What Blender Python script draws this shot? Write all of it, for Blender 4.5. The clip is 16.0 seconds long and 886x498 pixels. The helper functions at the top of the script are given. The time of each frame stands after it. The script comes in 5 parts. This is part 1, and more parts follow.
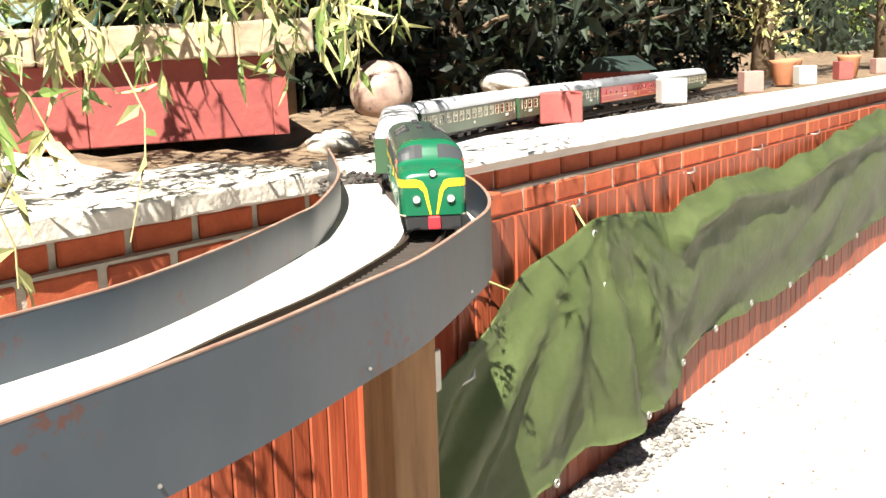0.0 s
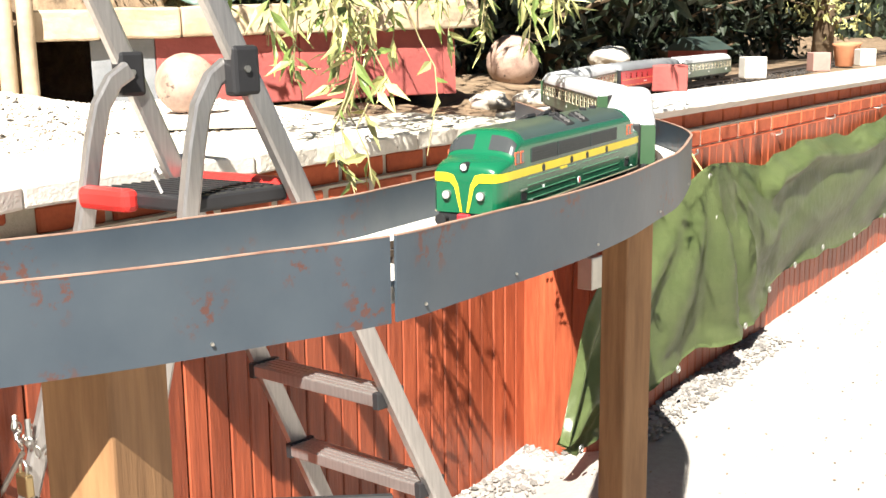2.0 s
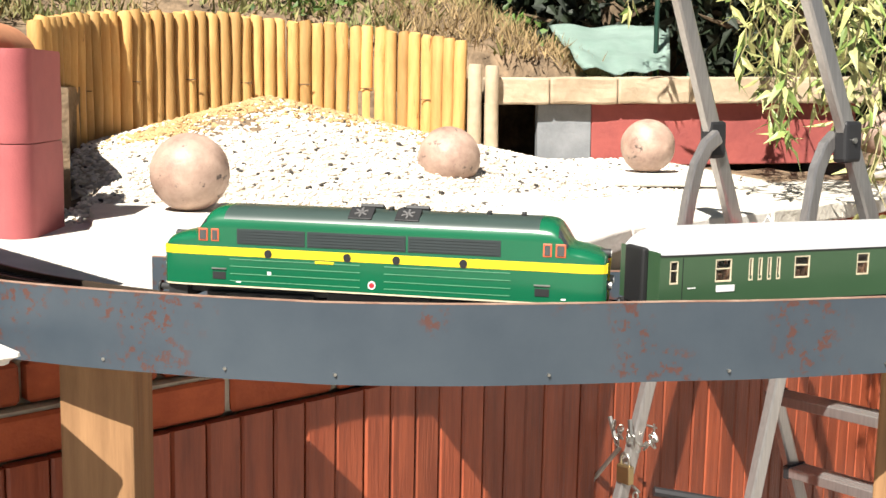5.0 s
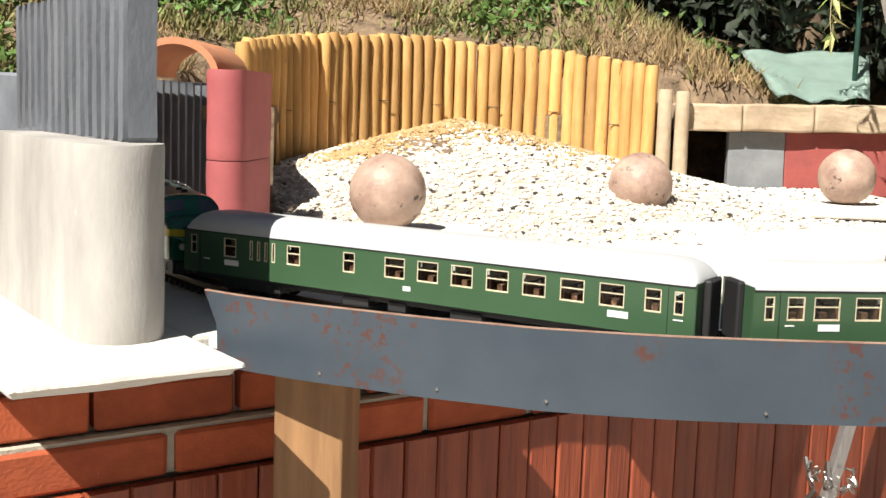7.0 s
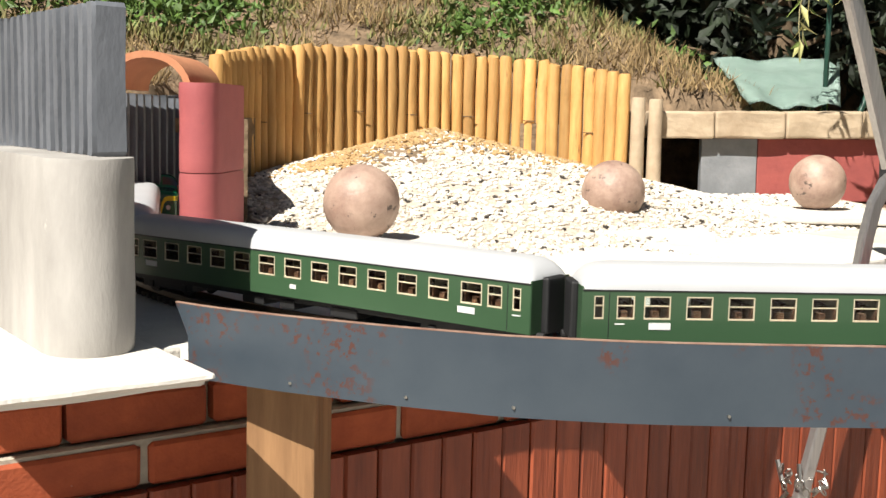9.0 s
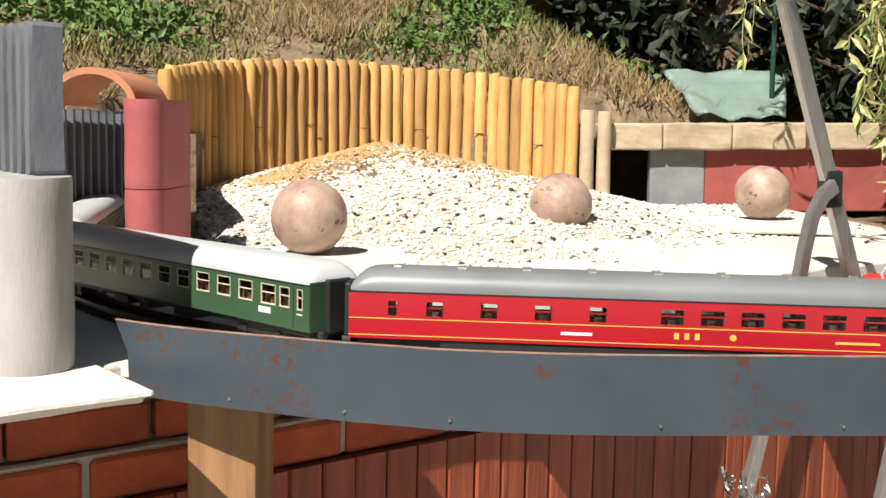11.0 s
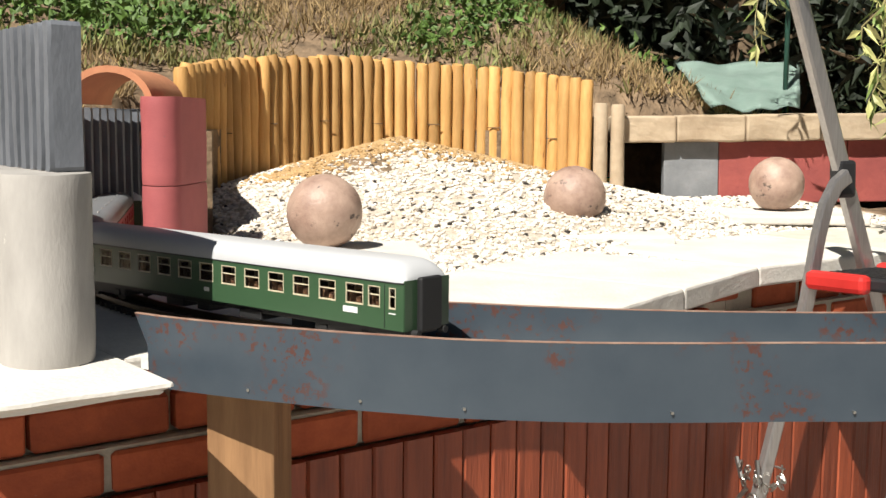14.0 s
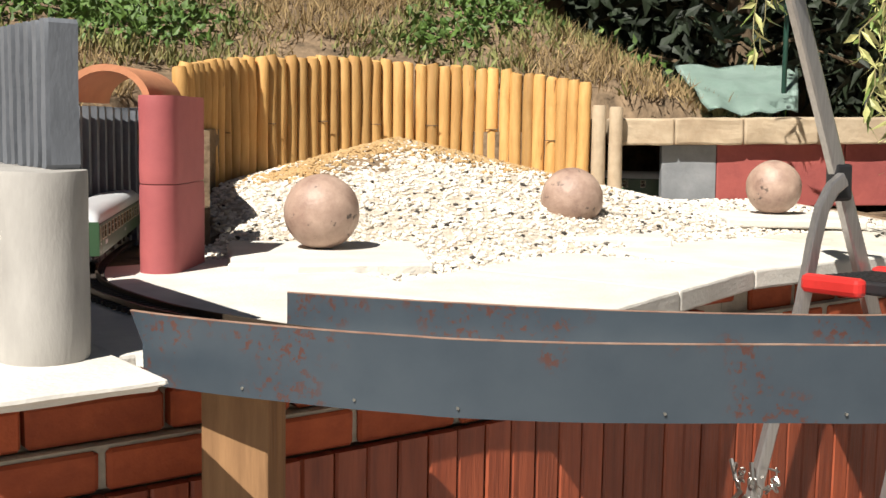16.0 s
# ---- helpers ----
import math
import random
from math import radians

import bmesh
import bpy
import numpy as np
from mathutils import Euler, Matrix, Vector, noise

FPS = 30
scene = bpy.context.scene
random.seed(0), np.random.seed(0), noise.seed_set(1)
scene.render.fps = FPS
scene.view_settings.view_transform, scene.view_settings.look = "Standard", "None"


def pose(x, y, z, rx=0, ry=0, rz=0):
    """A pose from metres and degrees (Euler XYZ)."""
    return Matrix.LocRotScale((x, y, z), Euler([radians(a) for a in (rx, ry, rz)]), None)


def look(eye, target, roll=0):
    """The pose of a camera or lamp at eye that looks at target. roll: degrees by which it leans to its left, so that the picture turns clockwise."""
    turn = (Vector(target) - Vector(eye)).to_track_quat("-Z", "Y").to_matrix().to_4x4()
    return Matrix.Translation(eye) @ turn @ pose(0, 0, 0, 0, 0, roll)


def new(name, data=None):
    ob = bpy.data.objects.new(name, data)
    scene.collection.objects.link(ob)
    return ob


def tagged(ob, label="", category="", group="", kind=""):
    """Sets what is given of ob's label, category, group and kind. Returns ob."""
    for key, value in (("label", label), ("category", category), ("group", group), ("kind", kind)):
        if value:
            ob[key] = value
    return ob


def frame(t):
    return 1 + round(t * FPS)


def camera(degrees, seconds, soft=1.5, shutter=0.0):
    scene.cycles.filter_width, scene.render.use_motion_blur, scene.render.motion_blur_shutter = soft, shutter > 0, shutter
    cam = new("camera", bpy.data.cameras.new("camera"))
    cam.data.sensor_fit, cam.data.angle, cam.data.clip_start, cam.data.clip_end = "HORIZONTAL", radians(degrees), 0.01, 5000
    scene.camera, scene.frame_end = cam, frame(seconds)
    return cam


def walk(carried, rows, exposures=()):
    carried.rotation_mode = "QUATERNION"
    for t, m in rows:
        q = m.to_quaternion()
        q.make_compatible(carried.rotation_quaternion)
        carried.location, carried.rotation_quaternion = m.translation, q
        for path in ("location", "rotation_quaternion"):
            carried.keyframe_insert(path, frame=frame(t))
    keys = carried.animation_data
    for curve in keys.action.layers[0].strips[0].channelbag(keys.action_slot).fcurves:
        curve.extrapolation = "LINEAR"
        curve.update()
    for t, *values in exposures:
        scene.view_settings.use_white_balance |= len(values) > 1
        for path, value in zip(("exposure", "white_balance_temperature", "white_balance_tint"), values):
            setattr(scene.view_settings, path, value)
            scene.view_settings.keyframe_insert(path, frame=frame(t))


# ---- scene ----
cam = camera(42.5, 16.0)
PATH = [
    (0, (0.072, 0.087, 1.28), (-0.019, 2.055, 0.934), -1.8),
    (0.5, (-0.068, -0.155, 1.288), (-0.043, 1.81, 0.916), -1.8),
    (1, (-0.104, -0.342, 1.279), (-0.139, 1.627, 0.928), -1.8),
    (1.5, (-0.166, -0.555, 1.286), (-0.302, 1.409, 0.936), -0.9),
    (2, (-0.268, -0.735, 1.283), (-0.414, 1.223, 0.901), -0.6),
    (2.5, (-0.306, -0.855, 1.286), (-0.592, 1.09, 0.92), -0.1),
    (3, (-0.453, -0.989, 1.299), (-0.723, 0.966, 0.973), 0.4),
    (3.5, (-0.631, -1.088, 1.296), (-0.852, 0.863, 0.916), 0.6),
    (4, (-0.755, -1.187, 1.301), (-1.04, 0.768, 0.986), 1.1),
    (4.5, (-0.89, -1.258, 1.303), (-1.231, 0.691, 1.01), 0.8),
    (5, (-0.96, -1.278, 1.309), (-1.455, 0.64, 1.028), 1.1),
    (5.2, (-0.972, -1.277, 1.31), (-1.496, 0.633, 1.031), 1.3),
    (7.5, (-1.012, -1.305, 1.317), (-1.81, 0.512, 1.07), 2.1),
    (8, (-0.997, -1.309, 1.32), (-1.777, 0.517, 1.083), 1.8),
    (8.5, (-0.991, -1.31, 1.32), (-1.746, 0.528, 1.093), 1.6),
    (9, (-0.99, -1.308, 1.317), (-1.735, 0.533, 1.082), 1.5),
    (9.5, (-0.986, -1.308, 1.319), (-1.715, 0.54, 1.084), 1.6),
    (10, (-0.972, -1.315, 1.326), (-1.672, 0.546, 1.112), 1.5),
    (12.5, (-0.951, -1.318, 1.325), (-1.627, 0.552, 1.103), 1.1),
    (13, (-0.951, -1.322, 1.321), (-1.638, 0.542, 1.098), 1.0),
    (13.5, (-0.949, -1.329, 1.322), (-1.65, 0.531, 1.099), 0.8),
    (14, (-0.946, -1.334, 1.323), (-1.653, 0.524, 1.1), 0.6),
    (14.5, (-0.939, -1.34, 1.324), (-1.648, 0.517, 1.102), 0.6),
    (15, (-0.936, -1.342, 1.323), (-1.638, 0.517, 1.104), 1.0),
    (15.5, (-0.935, -1.34, 1.325), (-1.636, 0.521, 1.107), 0.9),
    (16, (-0.94, -1.336, 1.321), (-1.645, 0.523, 1.101), 1.0),
]
EXPOSURE = [(0, 1.75), (1, 1.66), (2.5, 1.86), (3.5, 1.84), (4, 1.6), (5, 1.26), (7.5, 0.95), (9, 0.86), (12.5, 0.72), (16, 0.68)]
walk(cam, [(t, look(eye, target, roll)) for t, eye, target, roll in PATH], EXPOSURE)

# ---- world, sun, exposure ----
world = bpy.data.worlds.new("sky")
scene.world = world
world.use_nodes = True
wn = world.node_tree.nodes
sky = wn.new("ShaderNodeTexSky")
sky.sky_type = 'NISHITA'
sky.sun_disc = False
SUN_ELEV, SUN_AZ = 50.0, 189.5      # azimuth: degrees from +y towards +x
sky.sun_elevation, sky.sun_rotation = radians(SUN_ELEV), radians(SUN_AZ)
world.node_tree.links.new(sky.outputs[0], wn["Background"].inputs[0])
wn["Background"].inputs[1].default_value = 0.018
sun = new("sun", bpy.data.lights.new("sun", 'SUN'))
sun.data.energy, sun.data.angle, sun.data.color = 5.0, radians(0.5), (1.0, 0.95, 0.87)
az, el = radians(SUN_AZ), radians(SUN_ELEV)
sun.matrix_world = look((20 * math.sin(az) * math.cos(el), 20 * math.cos(az) * math.cos(el), 20 * math.sin(el)), (0, 0, 0))


# ---- materials ----
def material(name, base, rough=0.7, metal=0.0, second=None, scale=8.0, detail=6.0, bump=0.0, bump_scale=60.0, mix=0.5, spec=0.5,
             stretch=(1, 1, 1), island=0.0, spots=None, spot_scale=30.0, spot_limit=0.62, coat=0.0, gate=0.0):
    m = bpy.data.materials.new(name)
    m.use_nodes = True
    nt = m.node_tree
    b = nt.nodes["Principled BSDF"]
    b.inputs["Roughness"].default_value = rough
    b.inputs["Metallic"].default_value = metal
    b.inputs["Specular IOR Level"].default_value = spec
    b.inputs["Coat Weight"].default_value = coat
    b.inputs["Coat Roughness"].default_value = 0.15
    tc = nt.nodes.new("ShaderNodeTexCoord")
    mp = nt.nodes.new("ShaderNodeMapping")
    mp.inputs["Scale"].default_value = stretch
    nt.links.new(tc.outputs["Object"], mp.inputs[0])
    info = nt.nodes.new("ShaderNodeObjectInfo")
    shift = nt.nodes.new("ShaderNodeVectorMath")
    shift.operation = 'ADD'
    mul = nt.nodes.new("ShaderNodeMath")
    mul.operation = 'MULTIPLY'
    mul.inputs[1].default_value = 37.0
    nt.links.new(info.outputs["Random"], mul.inputs[0])
    nt.links.new(mp.outputs[0], shift.inputs[0])
    nt.links.new(mul.outputs[0], shift.inputs[1])
    n1 = nt.nodes.new("ShaderNodeTexNoise")
    n1.inputs["Scale"].default_value = scale
    n1.inputs["Detail"].default_value = detail
    n1.inputs["Roughness"].default_value = 0.65
    nt.links.new(shift.outputs[0], n1.inputs["Vector"])
    ramp = nt.nodes.new("ShaderNodeValToRGB")
    lo, hi = 0.5 - 0.25 * mix, 0.5 + 0.25 * mix
    ramp.color_ramp.elements[0].position, ramp.color_ramp.elements[1].position = max(0, lo - 0.08), min(1, hi + 0.08)
    second = second or tuple(min(1, c * 0.75) for c in base)
    ramp.color_ramp.elements[0].color, ramp.color_ramp.elements[1].color = (*second, 1), (*base, 1)
    nt.links.new(n1.outputs["Fac"], ramp.inputs[0])
    out = ramp.outputs[0]
    if island:
        geo = nt.nodes.new("ShaderNodeNewGeometry")
        add = nt.nodes.new("ShaderNodeMath")
        add.operation = 'ADD'
        nt.links.new(info.outputs["Random"], add.inputs[0])
        nt.links.new(geo.outputs["Random Per Island"], add.inputs[1])
        fr = nt.nodes.new("ShaderNodeMath")
        fr.operation = 'FRACT'
        nt.links.new(add.outputs[0], fr.inputs[0])
        mr = nt.nodes.new("ShaderNodeMapRange")
        mr.inputs["To Min"].default_value, mr.inputs["To Max"].default_value = 1 - island, 1 + island
        nt.links.new(fr.outputs[0], mr.inputs[0])
        hs = nt.nodes.new("ShaderNodeHueSaturation")
        nt.links.new(mr.outputs[0], hs.inputs["Value"])
        nt.links.new(out, hs.inputs["Color"])
        out = hs.outputs[0]
    if spots:
        n3 = nt.nodes.new("ShaderNodeTexNoise")
        n3.inputs["Scale"].default_value = spot_scale
        n3.inputs["Detail"].default_value = 8
        n3.inputs["Roughness"].default_value = 0.7
        nt.links.new(shift.outputs[0], n3.inputs["Vector"])
        r3 = nt.nodes.new("ShaderNodeValToRGB")
        r3.color_ramp.elements[0].position, r3.color_ramp.elements[1].position = spot_limit, spot_limit + 0.05
        nt.links.new(n3.outputs["Fac"], r3.inputs[0])
        fac = r3.outputs[0]
        if gate:        # spots keep to a few clusters
            n4 = nt.nodes.new("ShaderNodeTexNoise")
            n4.inputs["Scale"].default_value = gate
            n4.inputs["Detail"].default_value = 2
            nt.links.new(shift.outputs[0], n4.inputs["Vector"])
            r4 = nt.nodes.new("ShaderNodeValToRGB")
            r4.color_ramp.elements[0].position, r4.color_ramp.elements[1].position = 0.50, 0.57
            nt.links.new(n4.outputs["Fac"], r4.inputs[0])
            both = nt.nodes.new("ShaderNodeMath")
            both.operation = 'MULTIPLY'
            nt.links.new(r3.outputs[0], both.inputs[0])
            nt.links.new(r4.outputs[0], both.inputs[1])
            fac = both.outputs[0]
        mx = nt.nodes.new("ShaderNodeMixRGB")
        mx.inputs[2].default_value = (*spots, 1)
        nt.links.new(fac, mx.inputs[0])
        nt.links.new(out, mx.inputs[1])
        out = mx.outputs[0]
    nt.links.new(out, b.inputs["Base Color"])
    if bump:
        n2 = nt.nodes.new("ShaderNodeTexNoise")
        n2.inputs["Scale"].default_value = bump_scale
        n2.inputs["Detail"].default_value = 8
        nt.links.new(shift.outputs[0], n2.inputs["Vector"])
        bp = nt.nodes.new("ShaderNodeBump")
        bp.inputs["Strength"].default_value = bump
        bp.inputs["Distance"].default_value = 0.01
        nt.links.new(n2.outputs["Fac"], bp.inputs["Height"])
        nt.links.new(bp.outputs[0], b.inputs["Normal"])
    return m


def glass_material(name, tint, rough=0.03):
    m = bpy.data.materials.new(name)
    m.use_nodes = True
    b = m.node_tree.nodes["Principled BSDF"]
    b.inputs["Base Color"].default_value = (*tint, 1)
    b.inputs["Roughness"].default_value = rough
    b.inputs["Transmission Weight"].default_value = 1.0
    b.inputs["IOR"].default_value = 1.3
    return m


M = dict(
    concrete=material("pale_concrete", (0.70, 0.67, 0.61), 0.9, second=(0.54, 0.51, 0.46), scale=7, bump=0.25, bump_scale=120),
    coping=material("stone_coping", (0.66, 0.62, 0.54), 0.9, second=(0.48, 0.44, 0.37), scale=9, bump=0.4, bump_scale=60, spots=(0.26, 0.23, 0.19), spot_scale=22, spot_limit=0.64),
    driveway=material("pale_gravel_ground", (0.36, 0.335, 0.30), 0.95, second=(0.29, 0.265, 0.24), scale=40, bump=0.4, bump_scale=160, spots=(0.24, 0.20, 0.16), spot_scale=55, spot_limit=0.70),
    plank=material("red_brown_stained_wood", (0.36, 0.085, 0.036), 0.45, second=(0.19, 0.038, 0.016), scale=6, stretch=(9, 9, 0.8), bump=0.25, bump_scale=14, island=0.22),
    brick=material("red_brick", (0.46, 0.105, 0.038), 0.85, second=(0.30, 0.062, 0.024), scale=26, bump=0.16, bump_scale=220, island=0.18, spots=(0.42, 0.30, 0.22), spot_scale=30, spot_limit=0.70),
    mortar=material("grey_mortar", (0.50, 0.46, 0.37), 0.95, scale=40, bump=0.3, bump_scale=240),
    steel=material("blue_grey_painted_steel", (0.054, 0.070, 0.086), 0.42, second=(0.034, 0.048, 0.064), scale=6, spots=(0.080, 0.033, 0.026), spot_scale=70, spot_limit=0.535, gate=8.0, spec=0.5, bump=0.05, bump_scale=30),
    steel_edge=material("worn_steel_edge", (0.36, 0.25, 0.19), 0.6, second=(0.20, 0.10, 0.07), scale=30),
    oak=material("post_wood", (0.33, 0.18, 0.080), 0.7, second=(0.17, 0.085, 0.035), scale=5, stretch=(8, 8, 0.7), bump=0.2, bump_scale=10),
    log=material("impregnated_pine", (0.64, 0.39, 0.14), 0.7, second=(0.40, 0.20, 0.055), scale=7, stretch=(5, 5, 0.8), bump=0.18, bump_scale=40, island=0.30, mix=0.8, spots=(0.20, 0.085, 0.025), spot_scale=5, spot_limit=0.64),
    beam=material("weathered_beam", (0.50, 0.40, 0.28), 0.85, second=(0.30, 0.22, 0.14), scale=7, bump=0.4, bump_scale=30, island=0.12),
    redwall=material("red_slab", (0.36, 0.085, 0.070), 0.75, second=(0.24, 0.055, 0.05), scale=8, bump=0.2, bump_scale=60),
    redtile=material("red_palisade_concrete", (0.40, 0.10, 0.10), 0.7, second=(0.31, 0.075, 0.08), scale=9, bump=0.10, bump_scale=240, spots=(0.20, 0.10, 0.10), spot_scale=40, spot_limit=0.70),
    greyslab=material("grey_slab", (0.24, 0.25, 0.26), 0.8, second=(0.15, 0.16, 0.17), scale=9, bump=0.2, bump_scale=60),
    darkpal=material("anthracite_palisade_concrete", (0.165, 0.178, 0.20), 0.6, second=(0.085, 0.095, 0.11), scale=14, stretch=(1, 1, 0.4), bump=0.12, bump_scale=160, spots=(0.3, 0.3, 0.29), spot_scale=60, spot_limit=0.72),
    greypal=material("grey_palisade_concrete", (0.46, 0.44, 0.41), 0.8, second=(0.28, 0.265, 0.245), scale=9, stretch=(1, 1, 0.35), bump=0.10, bump_scale=220, spots=(0.66, 0.64, 0.58), spot_scale=45, spot_limit=0.68),
    ball=material("weathered_stone_ball", (0.50, 0.36, 0.28), 0.55, second=(0.24, 0.15, 0.115), scale=14, bump=0.2, bump_scale=120, spots=(0.085, 0.06, 0.05), spot_scale=26, spot_limit=0.60),
    pebble=material("mixed_pebbles", (0.80, 0.75, 0.67), 0.85, second=(0.58, 0.52, 0.44), scale=3, island=0.34),
    gravelbed=material("gravel_bed", (0.64, 0.57, 0.48), 0.95, second=(0.40, 0.33, 0.25), scale=55, bump=0.9, bump_scale=110),
    soil=material("dry_soil", (0.29, 0.20, 0.12), 0.95, second=(0.07, 0.048, 0.028), scale=12, bump=1.0, bump_scale=40),
    sand=material("sandy_earth", (0.52, 0.36, 0.18), 0.95, second=(0.36, 0.22, 0.09), scale=18, bump=0.5, bump_scale=70),
    terracotta=material("terracotta", (0.55, 0.24, 0.12), 0.8, second=(0.44, 0.18, 0.09), scale=14, bump=0.15, bump_scale=80),
    alu=material("brushed_aluminium", (0.52, 0.50, 0.48), 0.34, metal=0.8, second=(0.38, 0.36, 0.35), scale=10, stretch=(14, 14, 1), bump=0.05),
    black=material("black_plastic", (0.022, 0.022, 0.024), 0.5, scale=20),
    redplastic=material("red_plastic", (0.62, 0.035, 0.03), 0.4, scale=10),
    tarp=material("green_tarpaulin", (0.18, 0.225, 0.09), 0.28, second=(0.11, 0.15, 0.055), scale=5, bump=0.25, bump_scale=30),
    brass=material("dull_brass", (0.55, 0.42, 0.22), 0.4, metal=1.0),
    chain=material("galvanised_chain", (0.55, 0.54, 0.50), 0.4, metal=1.0),
    leaf=material("willow_leaf", (0.20, 0.27, 0.07), 0.5, second=(0.09, 0.14, 0.03), scale=6, island=0.4),
    dryleaf=material("pale_willow_leaf", (0.48, 0.47, 0.20), 0.5, second=(0.32, 0.33, 0.12), scale=6, island=0.35),
    # near-black green: the deep shade of the background is put into the leaf colour
    bush=material("shaded_foliage", (0.018, 0.030, 0.012), 0.65, second=(0.009, 0.015, 0.006), scale=5, island=0.5),
    grass=material("meadow_weeds", (0.13, 0.17, 0.045), 0.7, second=(0.20, 0.16, 0.06), scale=4, island=0.45),
    bark=material("bark", (0.17, 0.12, 0.07), 0.9, second=(0.09, 0.06, 0.035), scale=14, bump=0.6, bump_scale=40),
    netting=material("pale_green_sheet", (0.42, 0.55, 0.49), 0.6, second=(0.31, 0.44, 0.38), scale=9, bump=0.3, bump_scale=18),
    loco_green=material("loco_green", (0.006, 0.108, 0.048), 0.25, second=(0.005, 0.092, 0.040), scale=5, coat=0.3),
    loco_roof=material("loco_roof_grey", (0.045, 0.068, 0.060), 0.32, scale=10),
    loco_silver=material("grille_dark", (0.030, 0.040, 0.042), 0.5, scale=12),
    yellow=material("yellow_stripe", (0.80, 0.62, 0.02), 0.4, scale=10),
    buffer_red=material("red_beam", (0.65, 0.03, 0.04), 0.4, scale=10),
    white=material("white_marking", (0.8, 0.8, 0.78), 0.5, scale=10),
    orange=material("red_window_frame", (0.60, 0.12, 0.05), 0.4, scale=10),
    coach_green=material("coach_green", (0.040, 0.088, 0.042), 0.38, second=(0.034, 0.075, 0.036), scale=5, coat=0.15),
    coach_red=material("coach_red", (0.42, 0.012, 0.022), 0.35, second=(0.36, 0.010, 0.018), scale=5, coat=0.15),
    coach_roof=material("coach_roof_silver", (0.52, 0.53, 0.54), 0.42, second=(0.46, 0.47, 0.48), scale=6),
    dark_roof=material("dark_silver_roof", (0.20, 0.21, 0.22), 0.42, scale=6),
    under=material("underframe_black", (0.014, 0.014, 0.015), 0.6, scale=20),
    cream=material("coach_interior_cream", (0.55, 0.42, 0.24), 0.6, scale=10),
    frame_cream=material("window_frame_cream", (0.62, 0.54, 0.38), 0.45, scale=10),
    rail=material("rail_brown", (0.10, 0.075, 0.055), 0.5, metal=0.6, scale=30),
    sleeper=material("sleeper_brown", (0.055, 0.042, 0.034), 0.8, scale=30),
    lamp=material("lamp_lens", (0.72, 0.72, 0.70), 0.15, scale=20),
    glass=glass_material("clear_glass", (0.75, 0.8, 0.78)),
)


# ---- mesh helpers ----
def finish(name, bm, mat, parent=None, label="", smooth=False):
    me = bpy.data.meshes.new(name)
    bm.normal_update()
    bm.to_mesh(me)
    bm.free()
    me.materials.append(M[mat])
    if smooth:
        me.shade_smooth()
    ob = new(name, me)
    if parent is not None:
        ob.parent = parent
    if label:
        ob["label"] = label
    return ob


def part(name, bm, mat, parent, label="", smooth=False):
    return finish(name, bm, mat, parent, label, smooth)


def thing(name, m=None, label="", category="", group="", kind=""):
    ob = new(name)
    ob.empty_display_size = 0.05
    if m is not None:
        ob.matrix_world = m
    return tagged(ob, label, category, group, kind)


def add_box(bm, x0, x1, y0, y1, z0, z1, bevel=0.0, m=None):
    g = bmesh.ops.create_cube(bm, size=1)
    vs = g["verts"]
    bmesh.ops.scale(bm, vec=(x1 - x0, y1 - y0, z1 - z0), verts=vs)
    bmesh.ops.translate(bm, vec=((x0 + x1) / 2, (y0 + y1) / 2, (z0 + z1) / 2), verts=vs)
    if bevel:
        es = list({e for v in vs for e in v.link_edges})
        r = bmesh.ops.bevel(bm, geom=es, offset=bevel, segments=2, affect='EDGES', profile=0.5)
        vs = list({v for f in r["faces"] for v in f.verts} | {v for v in vs if v.is_valid})
    if m is not None:
        bmesh.ops.transform(bm, matrix=m, verts=vs)
    return bm


def box(x0, x1, y0, y1, z0, z1, bevel=0.0, m=None):
    return add_box(bmesh.new(), x0, x1, y0, y1, z0, z1, bevel, m)


def add_cyl(bm, p0, p1, r0, r1=None, seg=12, caps=True):
    p0, p1 = Vector(p0), Vector(p1)
    r1 = r0 if r1 is None else r1
    q = (p1 - p0).to_track_quat("Z", "Y").to_matrix()
    rings = []
    for p, r in ((p0, r0), (p1, r1)):
        rings.append([bm.verts.new(p + q @ Vector((r * math.cos(2 * math.pi * i / seg), r * math.sin(2 * math.pi * i / seg), 0))) for i in range(seg)])
    for i in range(seg):
        bm.faces.new((rings[0][i], rings[0][(i + 1) % seg], rings[1][(i + 1) % seg], rings[1][i]))
    if caps:
        bm.faces.new(rings[0][::-1])
        bm.faces.new(rings[1])
    return bm


def cyl(p0, p1, r0, r1=None, seg=12):
    return add_cyl(bmesh.new(), p0, p1, r0, r1, seg)


def add_tube(bm, pts, r, seg=8):
    pts = [Vector(p) for p in pts]
    rings, ax = [], None
    for i, p in enumerate(pts):
        tan = (pts[min(i + 1, len(pts) - 1)] - pts[max(i - 1, 0)]).normalized()
        if ax is None:
            ax = Vector((1, 0, 0)) if abs(tan.x) < 0.9 else Vector((0, 1, 0))
        ax = (ax - tan * ax.dot(tan)).normalized()
        ay = tan.cross(ax)
        rr = r[i] if isinstance(r, (list, tuple)) else r
        rings.append([bm.verts.new(p + ax * (rr * math.cos(2 * math.pi * k / seg)) + ay * (rr * math.sin(2 * math.pi * k / seg))) for k in range(seg)])
    for a, b in zip(rings, rings[1:]):
        for k in range(seg):
            bm.faces.new((a[k], a[(k + 1) % seg], b[(k + 1) % seg], b[k]))
    bm.faces.new(rings[0][::-1])
    bm.faces.new(rings[-1])
    return bm


def tube(pts, r, seg=8):
    return add_tube(bmesh.new(), pts, r, seg)


